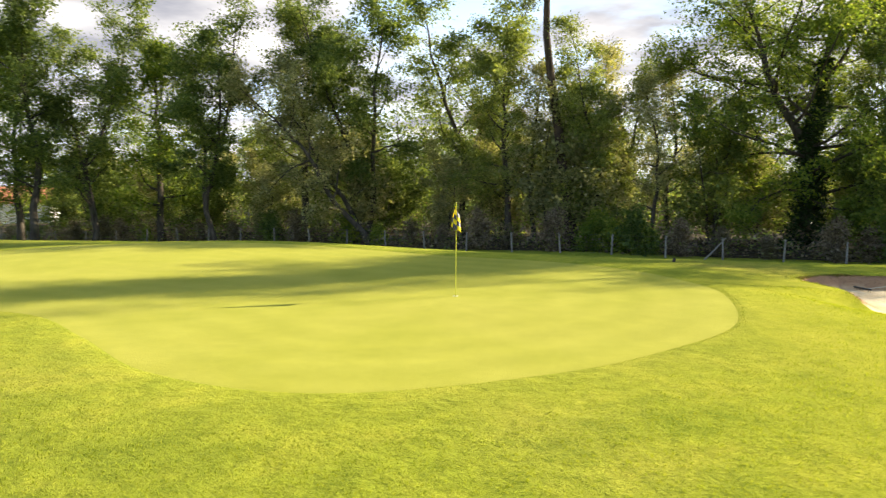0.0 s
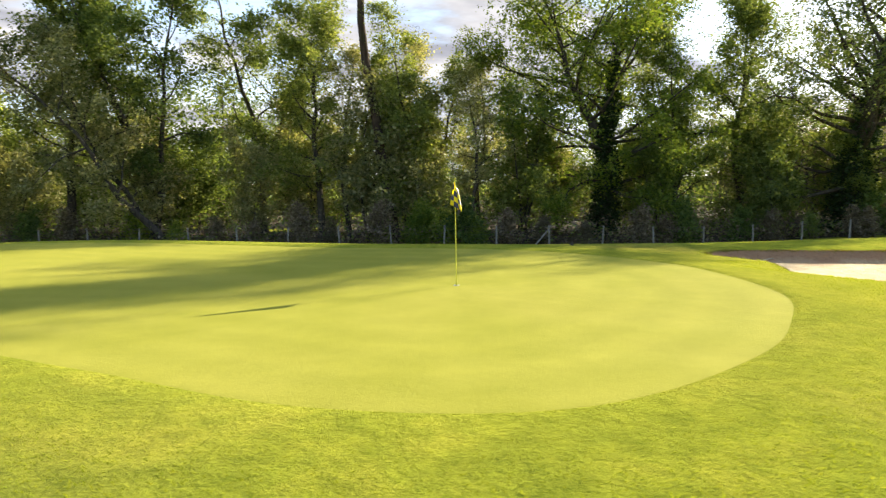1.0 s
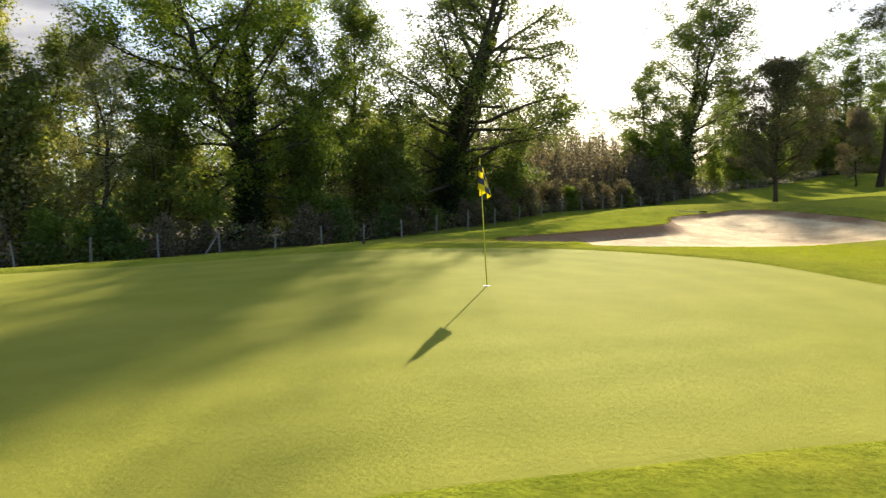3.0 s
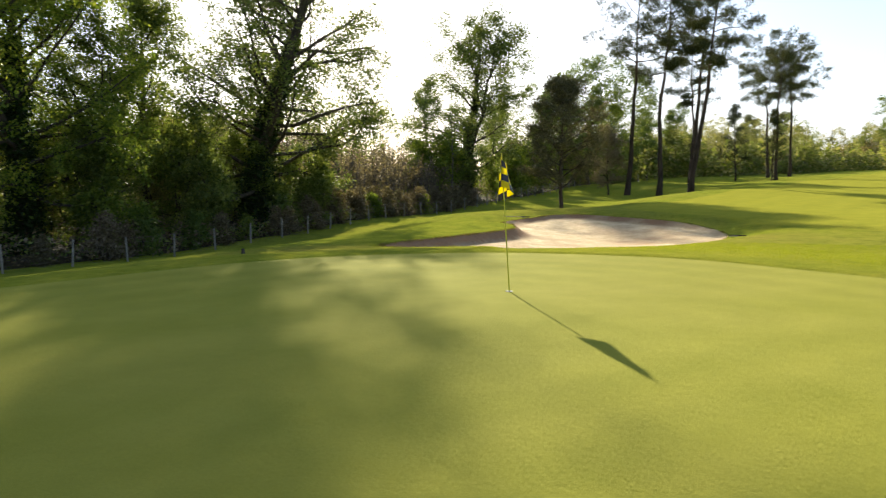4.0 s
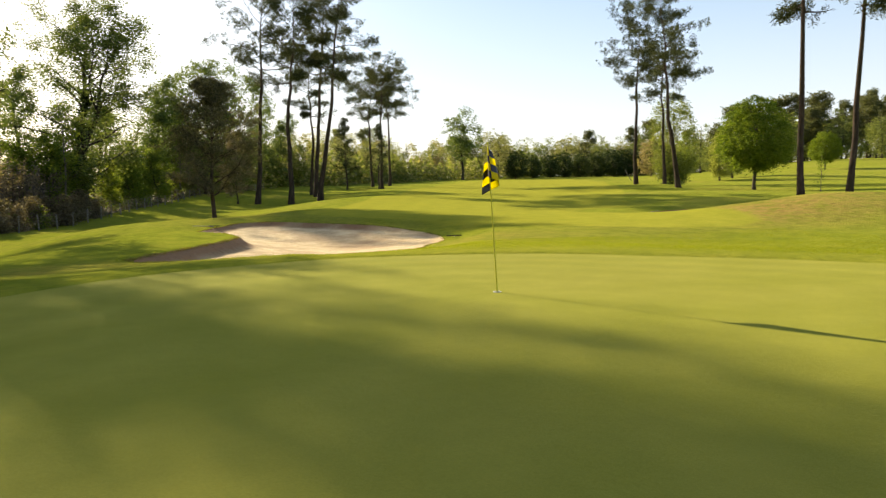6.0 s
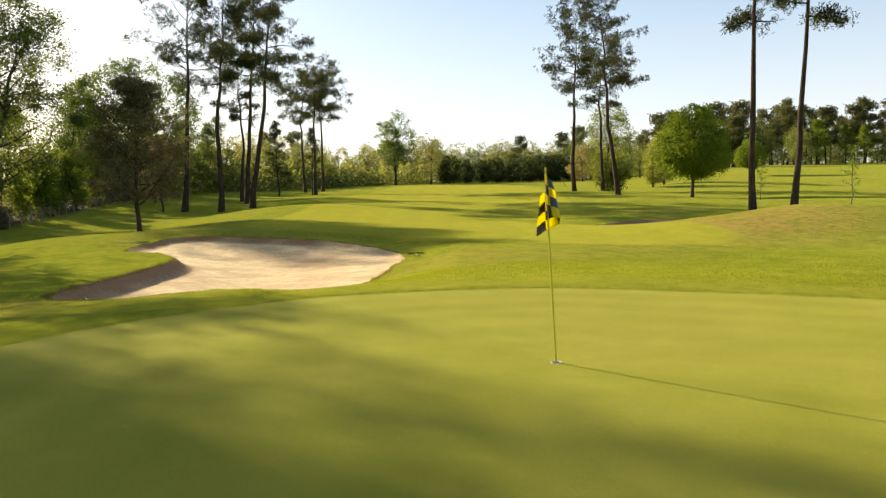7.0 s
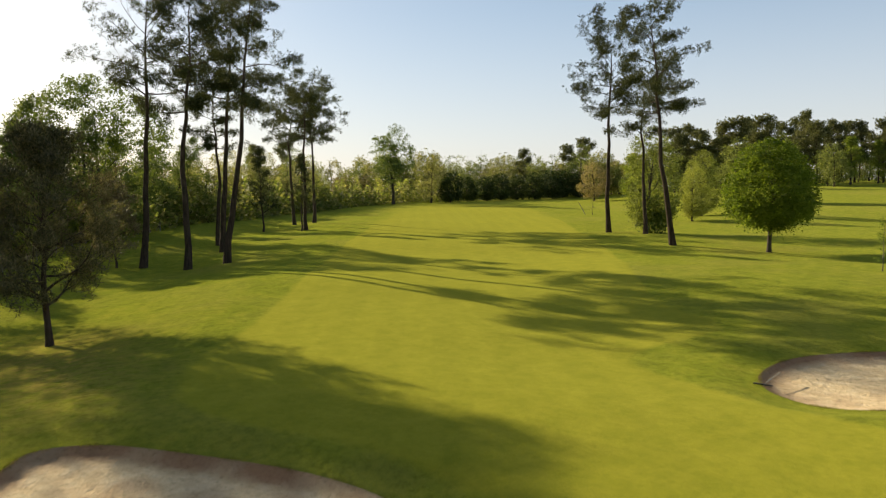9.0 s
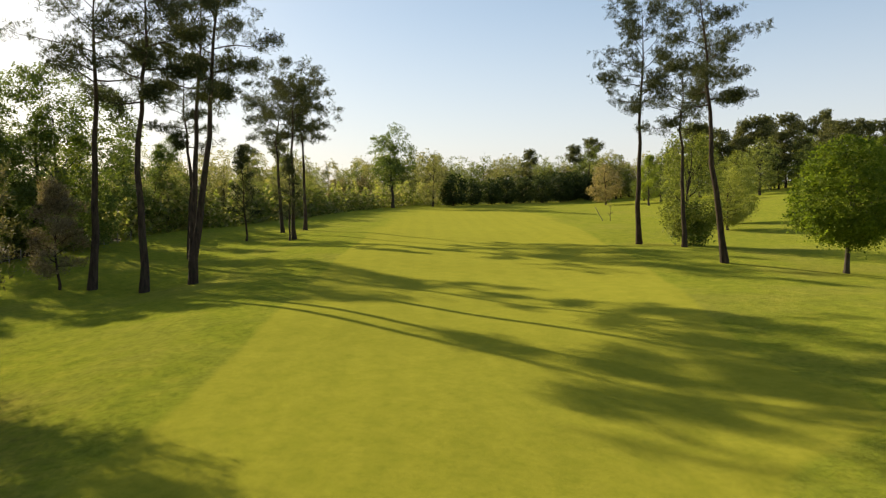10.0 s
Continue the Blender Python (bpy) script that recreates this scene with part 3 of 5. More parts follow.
# ---- trees ----
def grow(rng, H, bare, R, r0, limbs=16, rise=(0.2, 1.0), profile="oak", wobble=0.5, subs=6, stems=1, lean=(0.0, 0.0), sides=7, twig=0.45, stout=0.22, cap=0.0, fork=0.0, bias=(0.0, 0.0), sway=(0.0, 0.0)):
    """Trunk, limbs and branches as tapered lines; and the places and ways of the leafy twigs."""
    lines, spots, ways = [], [], []
    for st in range(stems):
        n = 12
        t = np.linspace(0, 1, n)
        walk_xy = np.cumsum(rng.normal(size=(n, 2)) * wobble * H * 0.012, 0)
        walk_xy -= walk_xy[0]
        spread = rng.uniform(0, 2 * np.pi)
        off = np.array([np.cos(spread), np.sin(spread)]) * (0.0 if stems == 1 else H * 0.16)
        top = H * (1.0 if st == 0 else rng.uniform(0.75, 0.95))
        pts = np.zeros((n, 3))
        pts[:, :2] = walk_xy + t[:, None] ** 1.3 * (off + np.array(lean) * H) + (0 if stems == 1 else off * 0.05)
        if fork:
            # one trunk that parts into leaders higher up
            leader = walk_xy if st == 0 else leader * 0.999
            pts[:, :2] = leader + t[:, None] ** 1.3 * np.array(lean) * H + np.maximum(t - fork, 0)[:, None] ** 0.8 * off * 1.9 + np.maximum(t - fork, 0)[:, None] * np.array(sway)
        pts[:, 2] = -0.3 + t * (top * 0.96 + 0.3)
        rr = r0 / (stems ** 0.4) * np.maximum((1 - t) ** 0.85, 0.06)
        rr[0] *= 1.35
        rr[1] *= 1.03
        lines.append((pts, rr, sides + 2))

        def on_trunk(s):
            return np.array([np.interp(s, t, pts[:, k]) for k in range(3)]), np.interp(s, t, rr)

        az = rng.uniform(0, 6.28)
        for i in range(limbs):
            s = bare / H + (0.97 - bare / H) * ((i + rng.uniform(0, 0.8)) / limbs)
            q = (s - bare / H) / (1 - bare / H)
            if profile == "oak":
                span = R * (0.62 + 0.75 * q - 1.05 * q ** 2) * rng.uniform(0.65, 1.2)
            elif profile == "broad":
                span = R * (0.55 + 1.15 * q - 1.10 * q ** 2) * rng.uniform(0.75, 1.15)
            elif profile == "round":
                span = R * np.sqrt(max(0.08, 1 - (2 * q - 0.85) ** 2 * 0.8)) * rng.uniform(0.85, 1.05)
            elif profile == "pine":
                span = R * (0.62 + 0.95 * q - 1.05 * q ** 2) * rng.uniform(0.6, 1.25)
            elif profile == "egg":
                span = R * (0.80 + 0.55 * q - 1.15 * q ** 2) * rng.uniform(0.8, 1.15)
            elif profile == "tapered":
                span = R * (0.92 - 0.72 * q ** 1.5) * rng.uniform(0.75, 1.15)
            elif profile == "cone":
                span = R * (1.05 - 0.9 * q) * rng.uniform(0.8, 1.15)
            else:
                span = R * (0.8 - 0.45 * q) * rng.uniform(0.6, 1.2)
            az += 2.4 + rng.uniform(-0.5, 0.5)
            span *= 1 + bias[0] * np.cos(az) + bias[1] * np.sin(az)
            p0, pr = on_trunk(s)
            el = rise[0] + (rise[1] - rise[0]) * q + rng.uniform(-0.2, 0.2)
            d = np.array([np.cos(az) * np.cos(el), np.sin(az) * np.cos(el), np.sin(el)])
            m = 7
            line = [p0]
            for k in range(m - 1):
                d = d + rng.normal(size=3) * 0.16 * (wobble + 0.4)
                d[2] += 0.05 if profile != "pine" else 0.02
                d /= np.linalg.norm(d)
                line.append(line[-1] + d * span / (m - 1))
            line = np.array(line)
            lr = min(pr * 0.55, 0.04 + r0 * stout) * np.linspace(1, 0.12, m)
            lines.append((line, lr, max(4, sides - 2)))
            for k in range(subs):
                u = 0.22 + 0.78 * (k + rng.uniform(0, 0.9)) / subs
                f = u * (m - 1)
                j = min(int(f), m - 2)
                b0 = line[j] + (line[j + 1] - line[j]) * (f - j)
                bd = (line[j + 1] - line[j]) / (np.linalg.norm(line[j + 1] - line[j]) + 1e-9) * 0.75 + rng.normal(size=3) * 0.65
                bd[2] = bd[2] * 0.7 + 0.12
                bd /= np.linalg.norm(bd)
                bl = span * twig * (1.15 - 0.6 * u) * rng.uniform(0.6, 1.25)
                q1 = b0 + bd * bl * 0.5 + rng.normal(size=3) * bl * 0.07
                q2 = q1 + (bd + rng.normal(size=3) * 0.3) * bl * 0.5
                lines.append((np.array([b0, q1, q2]), np.array([1, 0.6, 0.2]) * max(0.012, lr[j] * 0.42), 3))
                for w in (0.35, 0.6, 0.8, 1.0):
                    c = b0 + (q1 - b0) * min(w * 2, 1) + (q2 - q1) * max(w * 2 - 1, 0)
                    spots.append(c)
                    ways.append(bd)
            for k in range(2 if profile in ("oak", "broad", "round") else m - 1, m):
                spots.append(line[k])
                ways.append(d)
        spots.append(pts[-1])
        ways.append(np.array([0, 0, 1.0]))
    spots = np.array(spots)
    if cap:
        # the crown's outline is held in by light and wind
        for p in (spots, *(line for line, _, _ in lines)):
            r = np.hypot(p[:, 0], p[:, 1])
            p[:, :2] /= ((1 + (r / cap) ** 4) ** 0.25)[:, None]
    return lines, spots, np.array(ways)


def leafy_tree(name, seed, leaf, bark, per, size, spread, ivy=0, share=0.62, wave=3.4, dome=None, thin=0.0, **shape):
    rng = np.random.default_rng(seed)
    lines, spots, ways = grow(rng, **shape)
    root = new(name)
    part_mesh("trunk", tubes_mesh("trunk", lines, bark), root)
    if dome:
        spots = dome_spots(rng, *dome)
    else:
        spots = spots[clumped(rng, spots, share, wave)]
        if thin:
            # the crown grows lighter towards its top
            high = rng.uniform(size=len(spots)) < smooth(0.45, 0.65, spots[:, 2] / shape["H"])
            spots = spots[~high | clumped(rng, spots, 1 - thin, 4.5)]
    part_mesh("crown", sprays_mesh("crown", spots, spread, per, size, leaf, rng), root)
    if ivy:
        trunk_pts, trunk_r, _ = lines[0]
        h = rng.uniform(0.0, 1.0, ivy) ** 1.3 * 0.62
        t = np.linspace(0, 1, len(trunk_pts))
        p = np.stack([np.interp(h, t, trunk_pts[:, k]) for k in range(3)], 1)
        r = np.interp(h, t, trunk_r) * 1.05 + np.abs(rng.normal(size=ivy)) * 0.52 * (1.0 - 1.2 * h)
        a = rng.uniform(0, 6.283, ivy)
        p[:, 0] += np.cos(a) * r
        p[:, 1] += np.sin(a) * r
        part_mesh("ivy", leaves_mesh("ivy", p, 0.22, IVY_LEAF, rng), root, "dark glossy ivy round the trunk")
    return root


def pine(name, seed, needle, per, length, width, pads=6, share=0.5, clump=1.15, wave=2.6, **shape):
    """Needles stand in dense, rounded clumps towards the ends of the branches."""
    rng = np.random.default_rng(seed)
    lines, spots, ways = grow(rng, profile=shape.pop("profile", "pine"), twig=shape.pop("twig", 0.36), **shape)
    root = new(name)
    part_mesh("trunk", tubes_mesh("trunk", lines, PINE_BARK), root)
    keep = clumped(rng, spots, share, wave)
    c, w = np.repeat(spots[keep], pads, 0), np.repeat(ways[keep], pads, 0)
    c = c + np.clip(rng.normal(size=c.shape), -1.6, 1.6) * np.array([clump, clump, clump * 0.62]) * length
    w = w * 0.5 + np.array([0, 0, 0.6])
    part_mesh("crown", needles_mesh("crown", c, w, length, width, per, needle, rng), root)
    return root


def stand(proto, x, y, turn=0.0, scale=1.0, tall=1.0, lean=(0.0, 0.0), label="", sink=0.05, group=""):
    """A copy of a tree on the ground."""
    m = pose(x, y, at_ground(x, y) - sink, lean[0], lean[1], 0) @ pose(0, 0, 0, 0, 0, turn) @ Matrix.Diagonal((scale, scale, scale * tall, 1))
    ob = copy_thing(proto, m)
    if label:
        tagged(ob, label)
    if group:
        tagged(ob, group=group)
    return ob


def discard(*protos):
    """The patterns themselves don't stay in the place."""
    for p in protos:
        for o in (*p.children_recursive, p):
            bpy.data.objects.remove(o)


# ---- ground, green and bunkers ----
from mathutils.geometry import delaunay_2d_cdt


def build_ground():
    rng = np.random.default_rng(5)
    pts = []

    def grid(x0, x1, y0, y1, step, hole=None):
        gx, gy = np.meshgrid(np.arange(x0, x1 + 1e-6, step), np.arange(y0, y1 + 1e-6, step))
        g = np.stack([gx.ravel(), gy.ravel()], 1) + rng.uniform(-0.18, 0.18, (gx.size, 2)) * step
        if hole:
            out = (g[:, 0] < hole[0]) | (g[:, 0] > hole[1]) | (g[:, 1] < hole[2]) | (g[:, 1] > hole[3])
            g = g[out]
        pts.append(g)

    grid(-24, 36, -20, 32, 0.55)
    fine = pts[0] + 0.27
    pts.append(fine[inside(BUNKER_1, fine[:, 0], fine[:, 1])])
    grid(-60, 150, -100, 62, 2.2, (-24, 36, -20, 32))
    grid(-280, 420, -380, 300, 14, (-61, 151, -101, 63))
    a = np.linspace(0, 2 * np.pi, 49)[:-1]
    for r in (480, 700, 1000, 1500, 2300, 3500):
        pts.append(np.stack([np.cos(a) * r, np.sin(a) * r], 1))
    lines = (GREEN_LINE, BUNKER_1, BUNKER_2)
    # finer rings along the cut edges
    for line in lines:
        tang = np.roll(line, -1, 0) - np.roll(line, 1, 0)
        nor = np.stack([tang[:, 1], -tang[:, 0]], 1)
        nor /= np.linalg.norm(nor, axis=1)[:, None]
        if line is GREEN_LINE:
            pts.extend((line + nor * 0.14, line + nor * 0.45, line - nor * 0.25))
            continue
        for off in (-1.6, -1.0, -0.6, -0.3, 0.25, 0.6, 1.2, 2.0):
            pts.append(line + nor * off)
    # the mown edge of the fairway
    dense = outline(FAIRWAY[::2], 900)
    dense = dense[dense[:, 0] < 110]
    for off in (-0.22, 0.22):
        tang = np.gradient(dense, axis=0)
        nor = np.stack([tang[:, 1], -tang[:, 0]], 1)
        pts.append(dense + off * nor / (np.linalg.norm(nor, axis=1)[:, None] + 1e-9))
    p = np.concatenate(pts)
    near = np.zeros(len(p), bool)
    for line in lines:
        near |= np.abs(signed(line, p[:, 0], p[:, 1])) < 0.11
    p = p[~near]
    edges, loops = [], []
    for line in lines:
        b = sum(len(q) for q in loops)
        loops.append(line)
        edges += [(b + i, b + (i + 1) % len(line)) for i in range(len(line))]
    allp = np.concatenate([*loops, p])
    vs, _, faces, _, _, _ = delaunay_2d_cdt([Vector(q) for q in allp.tolist()], edges, [], 0, 1e-5)
    v = np.array([tuple(q) for q in vs])
    f = np.array([t for t in faces if len(t) == 3])
    z = ground_height(v[:, 0], v[:, 1])
    co = np.column_stack([v, z])
    c = v[f].mean(1)
    zones = [inside(line, c[:, 0], c[:, 1]) for line in lines]
    rest = ~(zones[0] | zones[1] | zones[2])
    made = []
    for name, mask, mat in (("ground", rest, TURF), ("putting_green", zones[0], GREEN), ("bunker", zones[1], SAND), ("bunker", zones[2], SAND)):
        sub = f[mask]
        used, inv = np.unique(sub, return_inverse=True)
        me = mesh_from(name, co[used], inv.reshape(-1, 3), [mat], True)
        if name == "ground":
            x, y = co[used, 0], co[used, 1]
            d = signed(FAIRWAY, x, y)
            collar = signed(GREEN_LINE, x, y)
            mown = np.maximum(smooth(0.2, -0.2, d), 0.30 * smooth(1.8, 1.0, collar))
            mown = np.maximum(mown, 0.7 * smooth(9, 4, collar) * smooth(2, 7, x) * smooth(-16, -9, y) * smooth(6, 2, y))
            me.attributes.new("mown", "FLOAT", "POINT").data.foreach_set("value", mown.astype(np.float32))
            dry = 1.1 * np.exp(-(((x - 15.0) / 3.4) ** 2 + ((y + 19.5) / 6.0) ** 2)) + 0.45 * np.exp(-(((x - 14.5) / 3.0) ** 2 + ((y + 6.0) / 2.0) ** 2)) + 0.35 * np.exp(-(((x - 9.0) / 2.0) ** 2 + ((y - 8.0) / 5.0) ** 2)) + 0.5 * np.exp(-(((x - 48) / 8.0) ** 2 + ((y - 3) / 5.0) ** 2)) + 0.5 * np.exp(-(((x - 39) / 7.0) ** 2 + ((y - 1.5) / 3.6) ** 2))
            me.attributes.new("dry", "FLOAT", "POINT").data.foreach_set("value", np.clip(dry, 0, 1).astype(np.float32))
        if name == "putting_green":
            inset = -signed(GREEN_LINE, co[used, 0], co[used, 1])
            me.attributes.new("inset", "FLOAT", "POINT").data.foreach_set("value", np.maximum(inset, 0).astype(np.float32))
        if name == "bunker":
            x, y = co[used, 0], co[used, 1]
            first = len([o for o in made if o.name.startswith("bunker")]) == 0
            d = -signed(BUNKER_1 if first else BUNKER_2, x, y)
            cut = (bank_1 if first else bank_2)(x, y)
            # soil at bank and edge; far blotch is damp soil plus painted tree shade
            me.attributes.new("soil_shade", "FLOAT", "POINT").data.foreach_set("value", np.clip(
                smooth(0.15, 0.6, cut) * smooth(0.9, 0.35, d) + 0.55 * smooth(0.7, 0.1, d) * (0.5 + 0.5 * np.sin(x * 2.1 + y * 1.3))
                + 0.75 * np.exp(-(((x - 22.0) / 3.2) ** 2 + ((y + 3.2) / 2.2) ** 2)) * (0.65 + 0.35 * np.sin(x * 2.7) * np.sin(y * 2.3)), 0, 1).astype(np.float32))
        made.append(new(name, me))
    tagged(made[0], "mown grass rough and fairway rolling away to the woods", "ground", kind="structure")
    tagged(made[1], "closely mown pale green putting surface with soft edges", "putting green", kind="structure")
    tagged(made[2], "long kidney-shaped bunker of raked pale sand", "bunker", kind="structure")
    tagged(made[3], "second bunker of pale sand behind a grass mound", "bunker", kind="structure")


build_ground()


def scatter(rng, n, x0, x1, y0, y1):
    return np.column_stack([rng.uniform(x0, x1, n), rng.uniform(y0, y1, n)])


def grass_stuff():
    """Short blades of the rough round the front of the green and by the bunkers."""
    rng = np.random.default_rng(11)
    p = np.concatenate([scatter(rng, 190000, -14, 12, -16, 2), scatter(rng, 60000, 8, 34, -8, 8)])
    d = signed(GREEN_LINE, p[:, 0], p[:, 1])
    b = signed(BUNKER_1, p[:, 0], p[:, 1])
    keep = (d > 0.02) & (b > 0.03) & ((b < 0.4) | (p[:, 1] < 2) & (p[:, 0] < 11)) & (rng.uniform(size=len(p)) < np.where(d < 8, 1.0, 0.5))
    p, d, b = p[keep], d[keep], b[keep]
    n = len(p)
    z = ground_height(p[:, 0], p[:, 1])
    tuft = 0.5 + 0.5 * np.sin(p[:, 0] * 7.1 + 3 * np.sin(p[:, 1] * 2.3)) * np.sin(p[:, 1] * 8.3 + 3 * np.sin(p[:, 0] * 1.9))
    tall = 0.010 + (0.008 + 0.022 * tuft) * smooth(0.3, 2.5, d) * rng.uniform(0.5, 1.4, n)
    tall = np.where(b < 0.35, 0.05 * rng.uniform(0.5, 1.3, n), tall)
    a = rng.uniform(0, 6.283, n)
    w = np.column_stack([np.cos(a), np.sin(a), np.zeros(n)]) * 0.007
    base = np.column_stack([p, z - 0.004])
    tip = base + np.column_stack([rng.normal(size=(n, 2)) * 0.022, tall])
    v = np.stack([base - w, base + w, tip], 1).reshape(-1, 3)
    ob = new("grass_blades", mesh_from("grass_blades", v, np.arange(3 * n).reshape(-1, 3), [BLADE]))
    tagged(ob, "short blades of mown rough grass round the green", "grass", kind="stuff")


grass_stuff()


def lip_grass():
    """Long, partly dry blades that hang over the cut edge of the sand."""
    rng = np.random.default_rng(12)
    for line, n, name in ((BUNKER_1, 16000, "bunker_edge_grass"), (BUNKER_2, 9000, "bunker_edge_grass")):
        k = rng.integers(0, len(line), n)
        a, b = line[k], line[(k + 1) % len(line)]
        p = a + (b - a) * rng.uniform(0, 1, (n, 1)) + rng.normal(size=(n, 2)) * 0.05
        lush = 0.5 + 0.5 * np.sin(p[:, 0] * 3.1 + p[:, 1] * 2.3) * np.sin(p[:, 0] * 1.3 - p[:, 1] * 1.9)
        keep = rng.uniform(size=n) < 0.25 + 0.75 * lush
        p, lush = p[keep], lush[keep]
        m = len(p)
        away = p - line.mean(0)
        away /= np.linalg.norm(away, axis=1)[:, None]
        base = np.column_stack([p + away * 0.05, ground_height(p[:, 0] + away[:, 0] * 0.05, p[:, 1] + away[:, 1] * 0.05) - 0.02])
        lean = rng.normal(size=(m, 2)) * 0.05 - away * 0.05
        tip = base + np.column_stack([lean, (0.02 + 0.045 * lush) * rng.uniform(0.5, 1.3, m)])
        t = rng.uniform(0, 6.283, m)
        w = np.column_stack([np.cos(t), np.sin(t), np.zeros(m)]) * 0.012
        v = np.stack([base - w, base + w, tip], 1).reshape(-1, 3)
        ob = new(name, mesh_from(name, v, np.arange(3 * m).reshape(-1, 3), [EDGE_BLADE]))
        tagged(ob, "ragged dry-tipped grass along the bunker's cut edge", "grass", kind="stuff")


lip_grass()

# ---- flagstick ----
def flagstick():
    root = new("flagstick")
    root.matrix_world = pose(0, 0, at_ground(0, 0), -2.6, 0.5, 0)
    pole = tubes_mesh("pole", [(np.array([[0, 0, -0.05], [0, 0, 1.0], [0, 0, 2.13]]), np.array([0.011, 0.010, 0.008]), 10)], STICK)
    part_mesh("pole", pole, root, "thin yellow fibreglass pole")
    bm = bmesh.new()
    bmesh.ops.create_uvsphere(bm, u_segments=10, v_segments=6, radius=0.013, matrix=Matrix.Translation((0, 0, 2.13)))
    part("cap", bm, STICK, root)
    # limp cloth: it falls as a bell of folds round the pole
    cols, rows, sub = 5, 4, 5
    nu, nv = cols * sub, rows * sub
    fly, hoist = 0.60, 0.42
    face_way = radians(80)
    ux, uy = math.cos(face_way), math.sin(face_way)
    verts, faces, idx = [], [], []
    for i in range(nu + 1):
        u = i / nu
        for j in range(nv + 1):
            v = j / nv
            drop = 0.27 * u ** 1.1
            low = min(1.0, (hoist * v + drop) / 0.55)
            turn = 0.6 + 5.0 * u
            wide = (0.012 + 0.125 * min(1.0, u / 0.2)) * (0.20 + 0.80 * low ** 0.9) * (1 + 0.16 * math.sin(turn * 3 + 2 * v))
            out, side = wide * math.cos(turn) * 1.1, wide * math.sin(turn) * 0.8
            verts.append((ux * out - uy * side, uy * out + ux * side, 2.09 - hoist * v - drop))
    for i in range(nu):
        for j in range(nv):
            k = i * (nv + 1) + j
            faces.append((k, k + nv + 1, k + nv + 2, k + 1))
            idx.append((i // sub + j // sub) % 2)
    me = mesh_from("flag", verts, faces, [FLAG_YELLOW, FLAG_BLACK], True, idx)
    flag = part_mesh("flag", me, root, "limp yellow and black chequered flag")
    thick = flag.modifiers.new("cloth", "SOLIDIFY")
    thick.thickness = 0.003
    tagged(root, "yellow flagstick with limp chequered flag in the hole", "flagstick")
    hole = new("hole_cup")
    hole.matrix_world = pose(0.0, 0.0, at_ground(0, 0))
    bm = bmesh.new()
    a = [(math.cos(k * math.pi / 12), math.sin(k * math.pi / 12)) for k in range(24)]
    ring = [[bm.verts.new((r * c, r * s, h)) for c, s in a] for r, h in ((0.060, 0.003), (0.058, 0.008), (0.052, 0.008), (0.050, 0.005))]
    for p, q in zip(ring, ring[1:]):
        for k in range(24):
            bm.faces.new((p[k], p[(k + 1) % 24], q[(k + 1) % 24], q[k]))
    part("rim", bm, WHITE_PAINT, hole)
    bm = bmesh.new()
    bmesh.ops.create_circle(bm, cap_ends=True, segments=24, radius=0.0505, matrix=Matrix.Translation((0, 0, 0.0055)))
    part("bore", bm, DARK_PLASTIC, hole)
    tagged(hole, "white-rimmed golf hole cut into the green", "hole cup")


flagstick()


# ---- rakes ----
def rake():
    root = new("bunker_rake")
    part_mesh("handle", tubes_mesh("handle", [(np.array([[0, 0.02, 0.03], [0, 0.8, 0.05], [0, 1.65, 0.045]]), np.array([0.016, 0.016, 0.014]), 8)], RAKE_WOOD), root, "pale round handle")
    bm = bmesh.new()
    box(bm, -0.33, 0.33, -0.035, 0.035, 0.045, 0.085, 0.008)
    head = part("head", bm, DARK_PLASTIC, root, "dark plastic rake head")
    for k in range(11):
        bm = bmesh.new()
        bmesh.ops.create_cone(bm, segments=6, radius1=0.004, radius2=0.010, depth=0.09, matrix=Matrix.Translation((-0.30 + 0.06 * k, 0, 0.01)))
        part("tine", bm, DARK_PLASTIC, head)
    return tagged(root, "bunker rake with dark head and pale handle", "rake", "bunker rakes")


proto = rake()
for x, y, turn, tip, label in ((11.7, 4.8, -78, 3, "bunker rake propped up in the sand"), (19.6, -6.6, 70, 3, "bunker rake lying on the grass beside the sand"),
                               (29.3, 3.0, 50, 4, "bunker rake lying on grass at the bank"), (26.4, -20.9, 200, 4, "bunker rake at the tip of the mound bunker")):
    tagged(copy_thing(proto, pose(x, y, at_ground(x, y) + 0.02, tip, 0, turn)), label)
discard(proto)


# ---- fence ----
FENCE = [(-66, 50), (-44, 44), (-24, 38.5), (-5.8, 31.5), (-0.2, 28.8), (16.7, 22.4), (32, 18.9), (46, 16.8), (64, 12.0), (84, 8.0), (106, 2.5), (124, -9)]


def along(line, step):
    pts, left = [line[0]], step
    for (x0, y0), (x1, y1) in zip(line, line[1:]):
        ln = math.hypot(x1 - x0, y1 - y0)
        s = left
        while s <= ln:
            pts.append((x0 + (x1 - x0) * s / ln, y0 + (y1 - y0) * s / ln))
            s += step
        left = s - ln
    return pts


